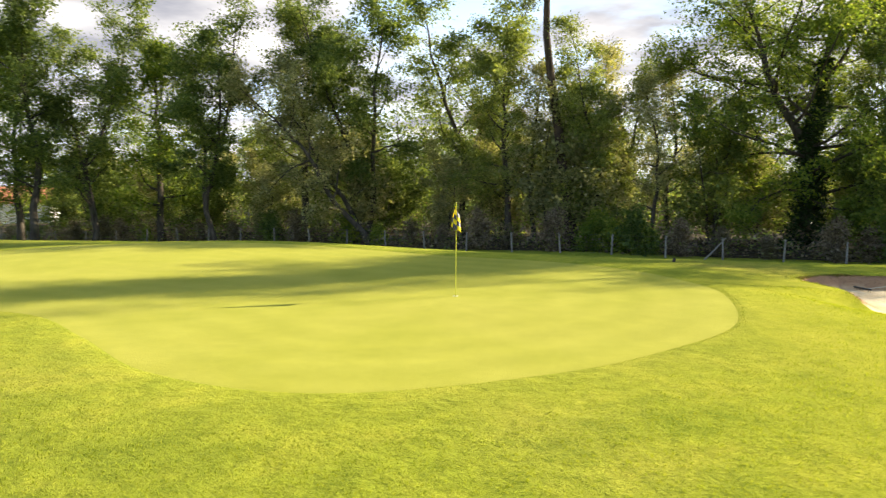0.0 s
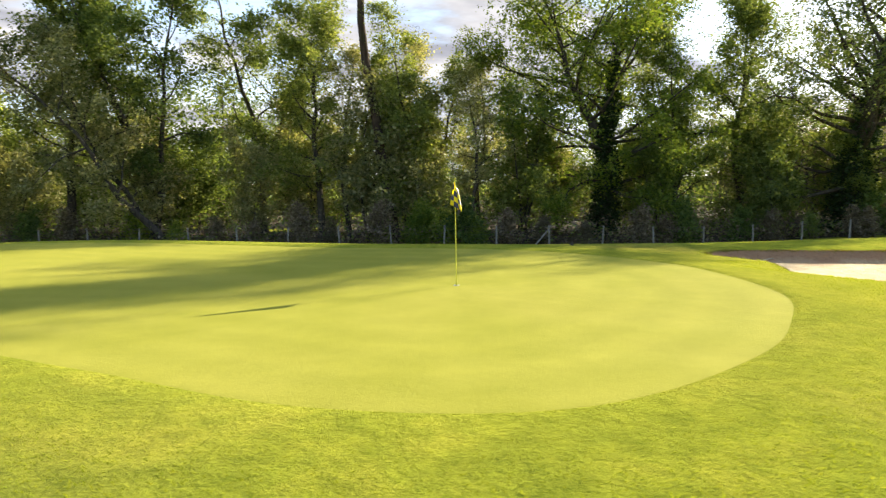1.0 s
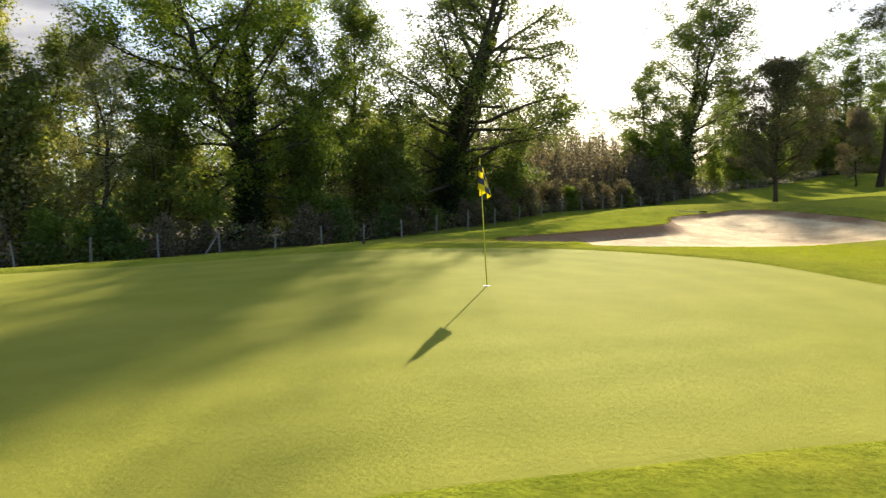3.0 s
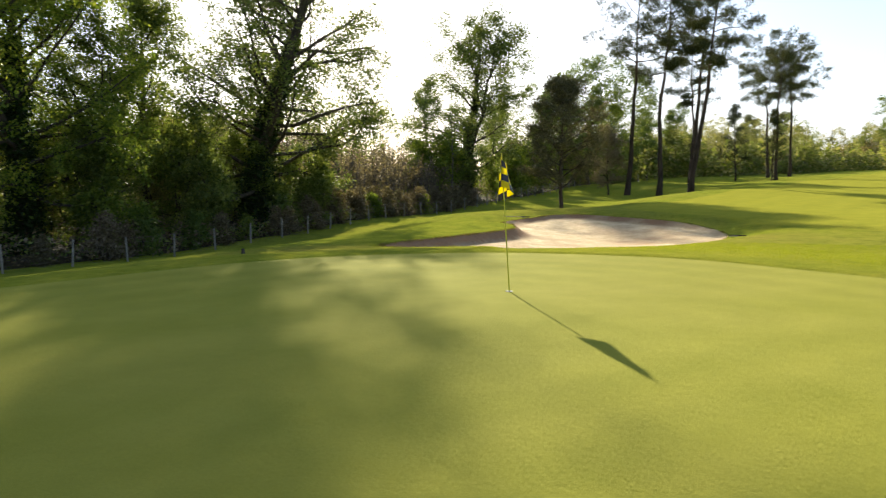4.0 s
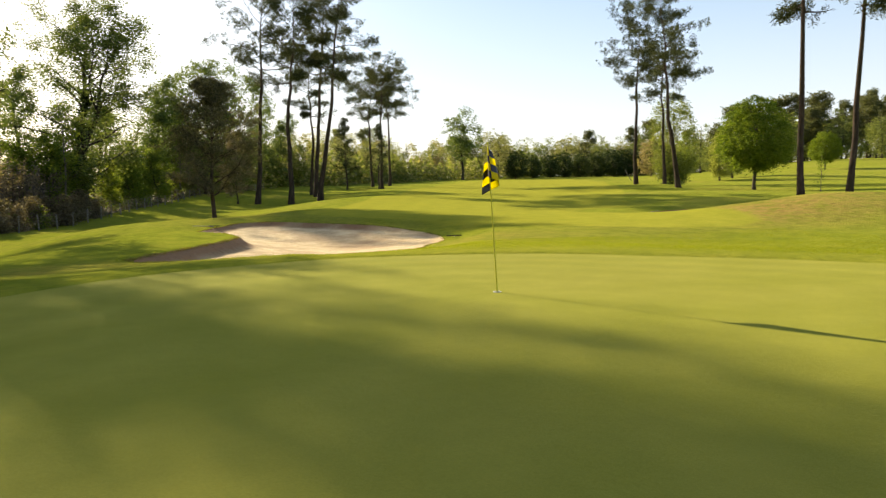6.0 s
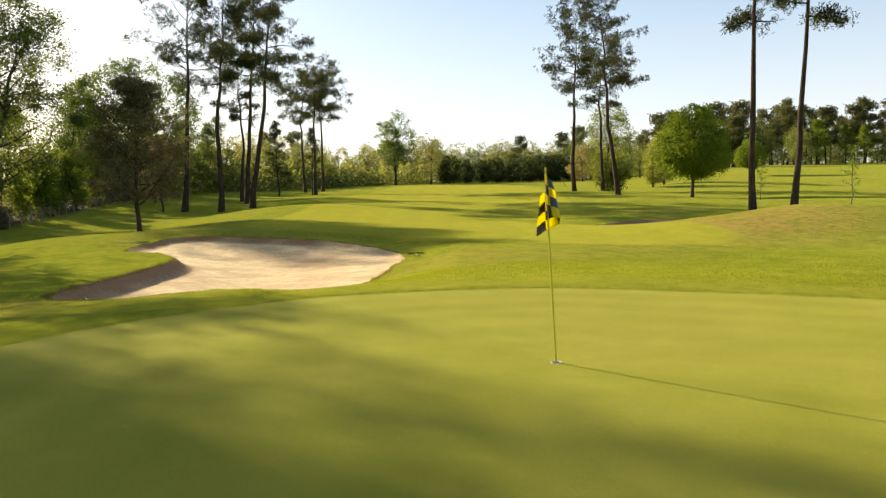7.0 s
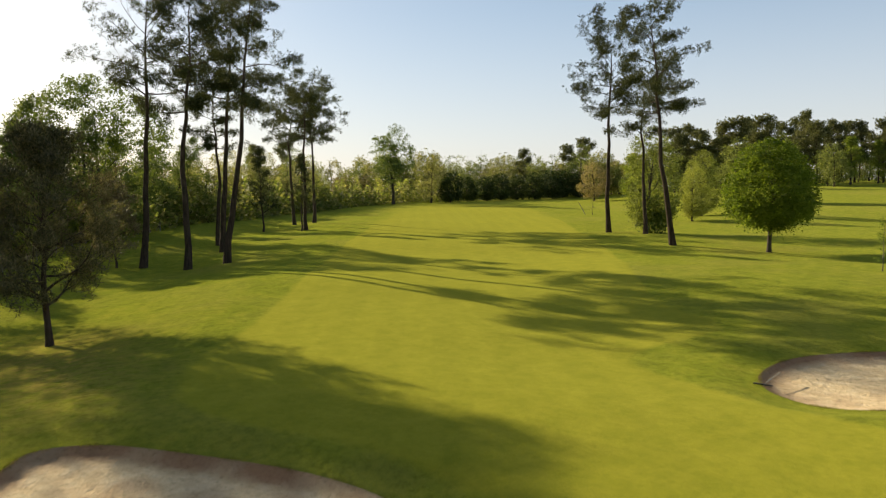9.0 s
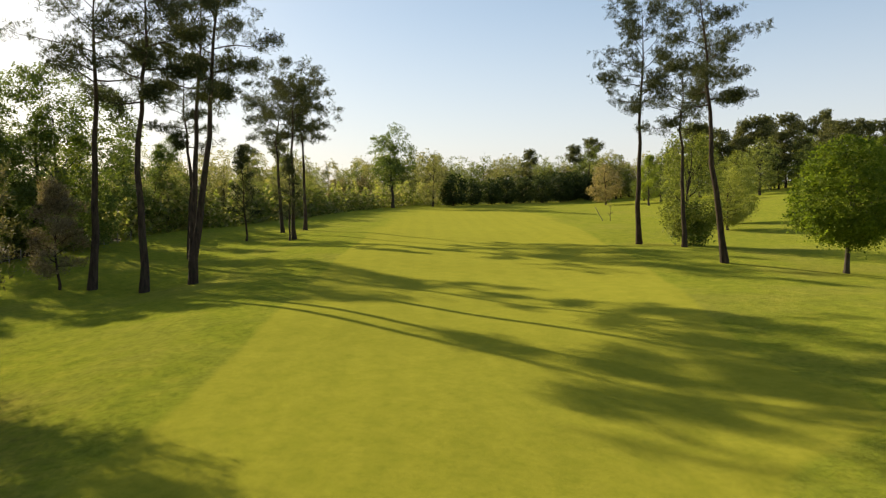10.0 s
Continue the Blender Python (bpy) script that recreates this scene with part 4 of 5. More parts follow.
def fence():
    root = new("wire_fence")
    rng = random.Random(3)
    spots = along(FENCE, 3.02)
    shapes = []
    for k in range(4):
        bm = bmesh.new()
        bmesh.ops.create_cone(bm, cap_ends=True, segments=9, radius1=0.058, radius2=0.05, depth=1.6, matrix=Matrix.Translation((0, 0, 0.42)))
        for v in bm.verts:
            v.co.x += rng.uniform(-0.006, 0.006)
            v.co.z += rng.uniform(-0.03, 0.03) if v.co.z > 1 else 0
        me = bpy.data.meshes.new("post")
        bm.to_mesh(me)
        bm.free()
        me.materials.append(POST_WOOD)
        shapes.append(me)
    tops = []
    for x, y in spots:
        z = at_ground(x, y)
        tops.append((x, y, z))
        part_mesh("post", rng.choice(shapes), root, "", pose(x, y, z, rng.uniform(-4, 4), rng.uniform(-4, 4), rng.uniform(0, 360)))
    for h in (0.12, 0.30, 0.50, 0.72, 0.95, 1.18):
        line = []
        for (x0, y0, z0), (x1, y1, z1) in zip(tops, tops[1:]):
            line += [(x0, y0 - 0.055, z0 + h), ((x0 + x1) / 2, (y0 + y1) / 2 - 0.055, (z0 + z1) / 2 + h - 0.02)]
        part_mesh("wire", tubes_mesh("wire", [(np.array(line), np.full(len(line), 0.0022), 4)], WIRE), root)
    stays = []
    for (x0, y0, z0), (x1, y1, z1) in zip(tops[8:52], tops[9:53]):
        for k in range(1, 12):
            t = k / 12
            p = np.array([x0 + (x1 - x0) * t, y0 + (y1 - y0) * t - 0.055, z0 + (z1 - z0) * t])
            stays.append((np.array([p + (0, 0, 0.1), p + (0, 0, 1.17)]), np.array([0.0013, 0.0013]), 3))
    part_mesh("wire_mesh", tubes_mesh("wire_mesh", stays, WIRE), root)
    tagged(root, "weathered wooden posts with galvanised stock wire", "fence")
    stake = new("leaning_stake")
    part_mesh("pole", tubes_mesh("pole", [(np.array([[0, 0, -0.1], [0.01, 0, 0.9], [0, 0.02, 1.75]]), np.array([0.045, 0.042, 0.03]), 8)], POST_WOOD), stake)
    stake.matrix_world = pose(13.1, 23.4, at_ground(13.1, 23.4), 0, 46, 8)
    tagged(stake, "pale wooden stake leaning beside the fence", "stake")


fence()


# ---- house behind the trees ----
def house(x, y, turn):
    root = new("house")
    root.matrix_world = pose(x, y, at_ground(x, y), 0, 0, turn)
    bm = bmesh.new()
    box(bm, -7, 7, -4, 4, -0.3, 2.7)
    part("wall", bm, RENDER_WALL, root)
    bm = bmesh.new()
    prof = [(-4.5, 2.6), (0, 4.5), (4.5, 2.6), (4.5, 2.75), (0, 4.7), (-4.5, 2.75)]
    a = [bm.verts.new((-7.5, q, h)) for q, h in prof]
    b = [bm.verts.new((7.5, q, h)) for q, h in prof]
    bm.faces.new(a), bm.faces.new(b[::-1])
    for k in range(6):
        bm.faces.new((a[k], b[k], b[(k + 1) % 6], a[(k + 1) % 6]))
    bmesh.ops.recalc_face_normals(bm, faces=bm.faces)
    part("roof", bm, ROOF_TILE, root, "orange clay tile roof")
    for wx in (-4.5, -1.2, 4.2):
        bm = bmesh.new()
        box(bm, wx - 0.6, wx + 0.6, -4.03, -3.97, 0.9, 2.1)
        part("window", bm, GLASS_DARK, root, "dark glass window")
    tagged(root, "low white house with an orange tiled roof", "house")


house(-60, 72, 20)


# ---- patterns of trees ----
OAKS = [
    leafy_tree("oak_tree", 101, OAK_LEAF, BARK, 40, 0.20, 0.60, H=18, bare=4.0, R=6.4, r0=0.34, limbs=24, subs=8, wobble=0.9, stout=0.17, rise=(0.3, 1.1), share=0.78),
    leafy_tree("oak_tree", 102, OAK_LEAF, BARK, 40, 0.20, 0.60, H=20, bare=4.5, R=6.4, r0=0.34, limbs=13, subs=8, wobble=0.8, stems=2, fork=0.35, stout=0.17, rise=(0.3, 1.1), share=0.78),
    leafy_tree("oak_tree", 103, OAK_LEAF, BARK, 40, 0.20, 0.60, H=19, bare=5.0, R=5.4, r0=0.34, limbs=10, subs=8, wobble=0.8, stems=3, fork=0.25, stout=0.17, rise=(0.4, 1.1), share=0.78),
]
IVY_OAK = leafy_tree("ivy_clad_oak", 104, SHADE_LEAF, BARK, 52, 0.20, 0.66, ivy=16000, H=24, bare=4.0, R=11.0, r0=0.80, limbs=26, subs=10, wobble=0.8, cap=10.4, rise=(0.1, 1.0), profile="tapered", stout=0.15, stems=2, fork=0.34, share=0.74, wave=5.0, bias=(0.06, -0.14), sway=(0.4, -1.2), thin=0.55)
# the bright young leaf here paints sunlight into this oak's crown
WIDE_OAK = leafy_tree("ivy_clad_oak", 154, YOUNG_LEAF, BARK, 46, 0.20, 0.66, ivy=12000, H=21, bare=3.5, R=12.5, r0=0.62, limbs=24, subs=10, wobble=0.9, cap=10.5, rise=(0.1, 0.9), profile="oak", stout=0.15, stems=2, fork=0.36, share=0.84, wave=4.0)
TALL_OAK = leafy_tree("tall_oak", 114, SHADE_LEAF, BARK, 36, 0.22, 0.66, ivy=7000, H=21.0, bare=2.5, R=10.0, r0=0.5, limbs=19, subs=8, wobble=0.8, stems=2, fork=0.30, cap=8.4, rise=(0.2, 1.0), profile="oak", stout=0.16, share=0.8, wave=4.0)
BROAD_OAK = leafy_tree("broad_oak", 115, DARK_LEAF, BARK, 48, 0.30, 0.75, dome=(1050, 9.2, 0.8, 20.5, 0.26), H=16.0, bare=1.5, R=7.5, r0=0.5, limbs=20, subs=5, wobble=0.8, rise=(0.1, 1.1), profile="round", stout=0.14, sides=5)
ALDER = leafy_tree("alder_tree", 105, GREY_LEAF, BARK, 30, 0.16, 0.50, H=14, bare=3.0, R=4.5, r0=0.20, limbs=16, subs=6, wobble=1.0, share=0.74, wave=2.4)
EDGE_OAKS = [
    leafy_tree("edge_oak", 140, DARK_LEAF, BARK, 28, 0.27, 0.75, H=18, bare=3.0, R=6.4, r0=0.40, limbs=18, subs=6, wobble=0.9, sides=5, share=0.88),
    leafy_tree("edge_oak", 141, DARK_LEAF, BARK, 28, 0.27, 0.75, H=19, bare=3.5, R=6.0, r0=0.38, limbs=9, subs=6, wobble=0.8, sides=5, stems=2, fork=0.3, share=0.88),
    leafy_tree("edge_oak", 142, YOUNG_LEAF, BARK, 28, 0.27, 0.75, H=17, bare=3.0, R=5.6, r0=0.34, limbs=17, subs=6, wobble=0.8, sides=5, share=0.88),
]
EDGE_HAZEL = leafy_tree("hazel_tree", 143, YOUNG_LEAF, BARK, 16, 0.23, 0.55, H=8, bare=0.8, R=3.2, r0=0.13, limbs=8, subs=5, wobble=1.0, stems=3, profile="shrub", sides=4, share=0.85)
HAZELS = [
    leafy_tree("hazel_tree", 106, OAK_LEAF, BARK, 16, 0.22, 0.52, H=7.0, bare=0.9, R=2.8, r0=0.10, limbs=9, subs=5, wobble=1.0, stems=3, profile="shrub", sides=5, share=0.86, wave=2.0),
    leafy_tree("hazel_tree", 107, GREY_LEAF, BARK, 16, 0.21, 0.52, H=8.5, bare=1.0, R=3.0, r0=0.11, limbs=9, subs=5, wobble=1.0, stems=3, profile="shrub", sides=5, share=0.86, wave=2.2),
    leafy_tree("hazel_tree", 108, OAK_LEAF, BARK, 16, 0.22, 0.52, H=9.5, bare=1.2, R=3.4, r0=0.13, limbs=9, subs=5, wobble=1.0, stems=3, profile="shrub", sides=5, share=0.86, wave=2.4),
]
BUSHES = [
    leafy_tree("bush", 109, YOUNG_LEAF, BARK, 6, 0.17, 0.28, H=1.9, bare=0.1, R=1.3, r0=0.04, limbs=7, subs=4, wobble=1.0, stems=3, profile="shrub", sides=3, share=0.95),
    leafy_tree("bush", 110, DRY_LEAF, BARK, 7, 0.14, 0.3, H=2.2, bare=0.1, R=1.4, r0=0.04, limbs=7, subs=4, wobble=1.0, stems=3, profile="shrub", sides=4, share=0.95),
    leafy_tree("bush", 111, HEDGE_LEAF, BARK, 6, 0.19, 0.32, H=2.4, bare=0.1, R=1.6, r0=0.05, limbs=7, subs=4, wobble=1.0, stems=3, profile="shrub", sides=4, share=0.95),
]
PINES = [
    pine("pine_tree", 120, NEEDLE, 15, 0.30, 0.046, pads=6, share=0.6, H=28, bare=16.5, R=7.2, r0=0.34, limbs=20, subs=8, wobble=0.35, rise=(0.0, 0.95), clump=1.45, wave=3.0),
    pine("pine_tree", 121, NEEDLE, 15, 0.30, 0.046, pads=6, share=0.6, H=27, bare=15.0, R=6.0, r0=0.33, limbs=18, subs=8, wobble=0.45, rise=(0.0, 0.9), clump=1.45, wave=3.0),
    pine("pine_tree", 122, NEEDLE, 12, 0.30, 0.046, pads=7, share=0.82, H=24.5, bare=15.0, R=8.6, r0=0.32, limbs=16, subs=8, wobble=0.6, rise=(-0.05, 0.4), clump=1.35, wave=3.0),
    pine("pine_tree", 136, NEEDLE, 9, 0.32, 0.050, H=25, bare=12.5, R=4.2, r0=0.225, limbs=16, subs=8, wobble=0.2, rise=(-0.1, 0.8), clump=1.4),
]
RUSTY_PINE = pine("young_pine", 123, RUST_NEEDLE, 9, 0.30, 0.042, pads=5, share=0.95, twig=0.5, clump=0.9, wave=1.6, H=11.0, bare=2.1, R=4.6, r0=0.19, limbs=30, subs=7, wobble=0.6, rise=(0.25, 1.0), profile="egg")
PALE_PINE = pine("young_pine", 170, GREY_BRUSH, 9, 0.30, 0.045, pads=4, share=0.85, twig=0.5, clump=0.9, wave=1.6, H=8.6, bare=1.6, R=2.9, r0=0.12, limbs=22, subs=6, wobble=0.6, rise=(0.35, 1.0), profile="egg")
SAPLING = pine("young_pine", 124, NEEDLE, 8, 0.32, 0.05, pads=3, share=0.75, twig=0.45, clump=0.9, H=13, bare=3.0, R=2.6, r0=0.15, limbs=22, subs=5, wobble=0.6, rise=(0.25, 0.9), profile="cone")
LIME = leafy_tree("lime_tree", 125, LIME_LEAF, BARK, 30, 0.21, 0.42, dome=(1300, 4.1, 2.2, 10.8, 0.10), H=9.2, bare=2.4, R=4.2, r0=0.22, limbs=26, subs=5, stout=0.14, wobble=0.3, profile="round", rise=(0.25, 1.1))
ASH = leafy_tree("ash_tree", 126, ASH_LEAF, BARK, 22, 0.23, 0.5, dome=(760, 3.3, 0.9, 13.0, 0.20), H=11.5, bare=1.0, R=3.4, r0=0.25, limbs=24, subs=5, wobble=0.6, profile="round", rise=(0.3, 1.2))
THIN = leafy_tree("birch_sapling", 127, YOUNG_LEAF, GREY_BARK, 7, 0.20, 0.4, H=12, bare=2.5, R=2.4, r0=0.10, limbs=15, subs=4, wobble=0.7, profile="shrub", sides=5)
FAR_OAKS = [
    leafy_tree("far_oak", 130, HAZY_LEAF, BARK, 17, 0.50, 0.95, H=20, bare=3.5, R=7.0, r0=0.45, limbs=13, subs=5, wobble=0.7, sides=5, wave=5, share=0.9, dome=(300, 6.4, 3.0, 20.5, 0.22)),
    leafy_tree("far_oak", 131, HAZY_LEAF, BARK, 17, 0.50, 0.95, H=17, bare=2.5, R=6.0, r0=0.35, limbs=13, subs=5, wobble=0.7, sides=5, wave=5, share=0.9, dome=(270, 5.4, 2.0, 17.5, 0.24)),
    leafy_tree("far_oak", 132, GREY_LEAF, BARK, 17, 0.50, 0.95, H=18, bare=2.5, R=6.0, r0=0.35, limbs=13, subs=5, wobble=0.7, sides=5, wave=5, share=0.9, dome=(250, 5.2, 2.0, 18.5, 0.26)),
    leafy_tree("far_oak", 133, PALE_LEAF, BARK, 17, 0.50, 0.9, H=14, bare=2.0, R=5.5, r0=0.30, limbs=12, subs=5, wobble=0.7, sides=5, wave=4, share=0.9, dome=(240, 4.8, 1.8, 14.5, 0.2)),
]
DEEP_OAK = leafy_tree("wood_oak", 160, DARK_LEAF, BARK, 12, 0.50, 0.95, H=18, bare=2.0, R=6.5, r0=0.35, limbs=12, subs=5, wobble=0.7, sides=5, wave=5, share=0.9, dome=(300, 6.2, 1.5, 18.5, 0.24))
LONE_OAK = leafy_tree("lone_oak", 161, DARK_LEAF, BARK, 34, 0.40, 0.8, dome=(330, 5.2, 7.0, 22.5, 0.34), H=19, bare=6.0, R=4.6, r0=0.45, limbs=14, subs=4, wobble=0.6, sides=5)
FAR_BUSH = leafy_tree("holm_oak_bush", 134, HOLM_LEAF, BARK, 16, 0.45, 0.6, dome=(330, 3.3, 0.5, 8.8, 0.12), H=7.6, bare=0.6, R=2.8, r0=0.30, limbs=9, subs=3, wobble=0.6, stems=3, profile="round", sides=5)
FAR_PINE = pine("far_pine", 135, HAZY_NEEDLE, 8, 0.70, 0.24, pads=5, share=0.9, clump=1.5, wave=3.0, H=24, bare=9, R=6.6, r0=0.40, limbs=13, subs=6, wobble=0.5, rise=(0.05, 0.8), sides=5)
for t, label, cat in ([(o, "tall leafy oak with a dark trunk behind the fence", "tree") for o in (*OAKS, *EDGE_OAKS)]
                      + [(IVY_OAK, "big oak with an ivy-clad trunk", "tree"), (WIDE_OAK, "wide sunlit oak with ivy on its trunk", "tree"), (TALL_OAK, "tall spreading oak", "tree"), (BROAD_OAK, "broad dark oak at the edge of the wood", "tree"), (ALDER, "leaning alder with sparse grey-green leaves", "tree")]
                      + [(h, "many-stemmed leafy understorey tree at the wood's edge", "tree") for h in (*HAZELS, EDGE_HAZEL)]
                      + [(BUSHES[0], "bright green leafy bush by the fence", "bush"), (BUSHES[1], "dry brown brushwood bush by the fence", "bush"), (BUSHES[2], "dark evergreen bush in the undergrowth", "bush")]
                      + [(q, "tall maritime pine with a bare trunk and flat crown", "pine tree") for q in PINES]
                      + [(RUSTY_PINE, "young pine with rusty brown needles", "pine tree"), (PALE_PINE, "small young pine with pale brown needles", "pine tree"), (SAPLING, "slender young pine on the rough", "pine tree"),
                         (LIME, "round-crowned bright green lime tree on the grass", "tree"), (ASH, "light green low-branched tree on the grass", "tree"), (THIN, "thin pale-stemmed sapling with sparse leaves", "tree")]
                      + [(FAR_OAKS[0], "distant haze-paled green leafy oak", "tree"), (FAR_OAKS[1], "distant light green leafy tree", "tree"), (FAR_OAKS[2], "distant tree with grey-green leaves", "tree"), (FAR_OAKS[3], "distant pale yellowish flowering tree", "tree"),
                         (LONE_OAK, "tall dark green oak standing alone", "tree"), (DEEP_OAK, "dark leafy oak deep in the shaded wood", "tree"), (FAR_BUSH, "dark round holm oak bush beside the fairway", "tree"), (FAR_PINE, "distant haze-paled pine with bare trunk", "pine tree")]):
    tagged(t, label, cat)

# ---- the wood behind the fence ----
stand(EDGE_OAKS[2], -34.5, 37.5, 20, 0.95, label="sunlit light green tree behind the fence")
stand(EDGE_OAKS[2], -24.5, 40.0, 140, 0.95, label="sunlit light green tree behind the fence")
stand(OAKS[0], 3.0, 34.5, 60, 0.80)
stand(OAKS[2], 9.3, 33.8, 75, 0.76)
stand(ALDER, 10.4, 36.5, 200, 1.05)
stand(ALDER, 13.4, 33.0, 20, 0.9)
stand(HAZELS[1], 5.6, 32.6, 15, 1.25)
stand(HAZELS[1], 8.2, 31.0, 115, 1.1)
stand(OAKS[0], -32, 35, 20, 1.0)
stand(OAKS[1], -28.5, 37, 110, 0.95)
stand(OAKS[2], -18.5, 35.5, 200, 0.95, lean=(0, -8))
stand(OAKS[0], -13, 40, 250, 0.95)
stand(ALDER, -6.8, 33.2, 40, 1.15, lean=(0, -40), label="alder leaning far over behind the fence")
stand(ALDER, -7.2, 36.5, 170, 1.1, lean=(4, -24))
stand(OAKS[2], -7.7, 38.3, 30, 1.05)
stand(OAKS[1], -0.4, 40.0, 300, 1.0)
stand(ALDER, 4.7, 34.1, 90, 0.95)
stand(PINES[1], 6.9, 31.2, 120, 1.2, lean=(0, -5.5), label="tall pine with a bare leaning trunk at the wood's edge")
stand(ALDER, 11.5, 29.5, 300, 0.8)
stand(WIDE_OAK, 20.6, 28.8, 40, 0.95)
stand(OAKS[1], 25.4, 27.2, 190, 0.72)
stand(OAKS[0], 33.0, 29.5, 120, 0.95)
stand(IVY_OAK, 35.6, 22.6, 0, 1.0, lean=(2.5, 1))
stand(TALL_OAK, 73, 14.8, 260, 1.07, label="tall spreading oak behind the brushwood")
stand(BROAD_OAK, 115.0, -0.6, 150, 1.0)
stand(EDGE_OAKS[0], 109, 1.5, 40, 0.85)
stand(EDGE_OAKS[0], 108, 8, 60, 0.95)
for x, y, s, k in ((99, 10, 0.8, 1), (95, 14.5, 0.7, 0), (113, 4, 0.75, 0), (124, -3, 0.85, 2), (130, -8.5, 0.7, 0), (137, -12, 0.8, 1), (104, 15, 0.8, 2), (80, 22, 0.85, 0)):
    stand(EDGE_OAKS[k], x, y, x * 37 % 360, s, group="oaks at the wood's edge")
rng = random.Random(21)
for k in range(44):
    s = k / 43
    x = -38 + 81 * s + rng.uniform(-1.5, 1.5)
    y = 41.5 - 0.36 * (x + 24) + 2.5 + (k % 4) * 3.2 + rng.uniform(-1, 1)
    if x > 17:
        y = 24.5 - 0.24 * (x - 17) + 2.2 + (k % 4) * 3.0 + rng.uniform(-1, 1)
    stand(HAZELS[(k * 2 + k // 3) % 3], x, y, rng.uniform(0, 360), rng.uniform(0.75, 1.12), group="understorey trees behind the fence")
stand(HAZELS[0], 41.0, 21.0, 40, 0.95, label="sunlit bright green understorey tree by the fence")
stand(HAZELS[0], 38.5, 19.8, 190, 0.6)
for k in range(26):
    x = 66 + k * 3.1 + rng.uniform(-1, 1)
    y = 12.5 - 0.27 * (x - 64) + 3.0 + (k % 3) * 3.5 + rng.uniform(-1, 1)
    stand((EDGE_HAZEL if k % 4 else THIN), x, y, rng.uniform(0, 360), rng.uniform(0.7, 1.1), group="understorey trees behind the fence")
for k in range(46):
    x = -42 + k * 2.35 + rng.uniform(-0.8, 0.8)
    y = float(np.interp(x, [q[0] for q in FENCE], [q[1] for q in FENCE])) + rng.uniform(0.9, 2.4)
    stand(BUSHES[rng.choice((0, 1, 1, 1, 2)) if x < 36 else rng.choice((1, 1, 1, 0))], x, y, rng.uniform(0, 360), rng.uniform(0.6, 1.15), group="bushes along the fence")
for k in range(20):
    x = 34 + k * 1.75 + rng.uniform(-0.5, 0.5)
    y = float(np.interp(x, [q[0] for q in FENCE], [q[1] for q in FENCE])) + 1.0 + (k % 2) * 1.8 + rng.uniform(-0.3, 0.5)
    stand(BUSHES[1], x, y, rng.uniform(0, 360), rng.uniform(0.75, 1.25), group="bushes along the fence")
for x, y, s in ((7.4, 27.6, 0.9), (9.0, 27.0, 1.0), (10.6, 26.2, 0.85), (5.6, 28.4, 0.75), (8.3, 28.9, 1.2)):
    stand(BUSHES[0], x, y, rng.uniform(0, 360), s, group="bushes along the fence")


def thicket():
    """Brambles, leaf litter and low growth that close the wood's foot."""
    rg = np.random.default_rng(31)
    n = 60000
    x = rg.uniform(-60, 122, n)
    base = np.interp(x, [q[0] for q in FENCE], [q[1] for q in FENCE])
    back = rg.uniform(0, 1, n) ** 1.4 * 16
    y = base + 0.8 + back
    hump = 0.6 + 0.9 * (np.sin(x * 0.9) * np.sin(x * 0.37 + 1) * 0.5 + 0.5) + 0.14 * back
    z = ground_height(x, y) + rg.uniform(0, 1, n) ** 0.8 * hump
    co = np.column_stack([x, y, z])
    ob = new("bramble_thicket", leaves_mesh("bramble_thicket", co[: n // 3], 0.20, HEDGE_LEAF, rg))
    tagged(ob, "dark brambles and low growth under the trees", "undergrowth", kind="stuff")
    ob = new("dry_undergrowth", leaves_mesh("dry_undergrowth", co[n // 3:], 0.19, DRY_LEAF, rg))
    tagged(ob, "dry brown bracken and twigs under the trees", "undergrowth", kind="stuff")
    # taller growth deep in the wood
    n = 26000
    x = rg.uniform(-75, 125, n)
    y = np.interp(x, [q[0] for q in FENCE], [q[1] for q in FENCE]) + 13 + rg.uniform(0, 1, n) * 38
    z = ground_height(x, y) + rg.uniform(0, 1, n) * (2.6 + 2.2 * np.sin(x * 0.5) * np.sin(y * 0.31))
    keep = (np.abs(np.degrees(np.arctan2(y + 16, x)) - 122.5) > 3)
    ob = new("deep_undergrowth", leaves_mesh("deep_undergrowth", np.column_stack([x, y, z])[keep], 0.42, HEDGE_LEAF, rg))
    tagged(ob, "shaded green undergrowth deep in the wood", "undergrowth", kind="stuff")
    # floor of the wood
    xs = np.linspace(-70, 135, 83)
    rows = np.array([0.9, 2.5, 6, 12, 22, 40, 75, 130])
    fy = np.interp(xs, [q[0] for q in FENCE], [q[1] for q in FENCE])
    gx = np.repeat(xs, len(rows))
    gy = (fy[:, None] + rows[None]).ravel()
    gz = ground_height(gx, gy) + 0.06
    gz[::len(rows)] -= 0.10
    v = np.column_stack([gx, gy, gz])
    r = len(rows)
    f = np.array([(i * r + j, (i + 1) * r + j, (i + 1) * r + j + 1, i * r + j + 1) for i in range(len(xs) - 1) for j in range(r - 1)])
    ob = new("woodland_floor", mesh_from("woodland_floor", v, f, [EARTH], True))
    tagged(ob, "brown leaf litter under the trees", "woodland floor", kind="structure")


thicket()


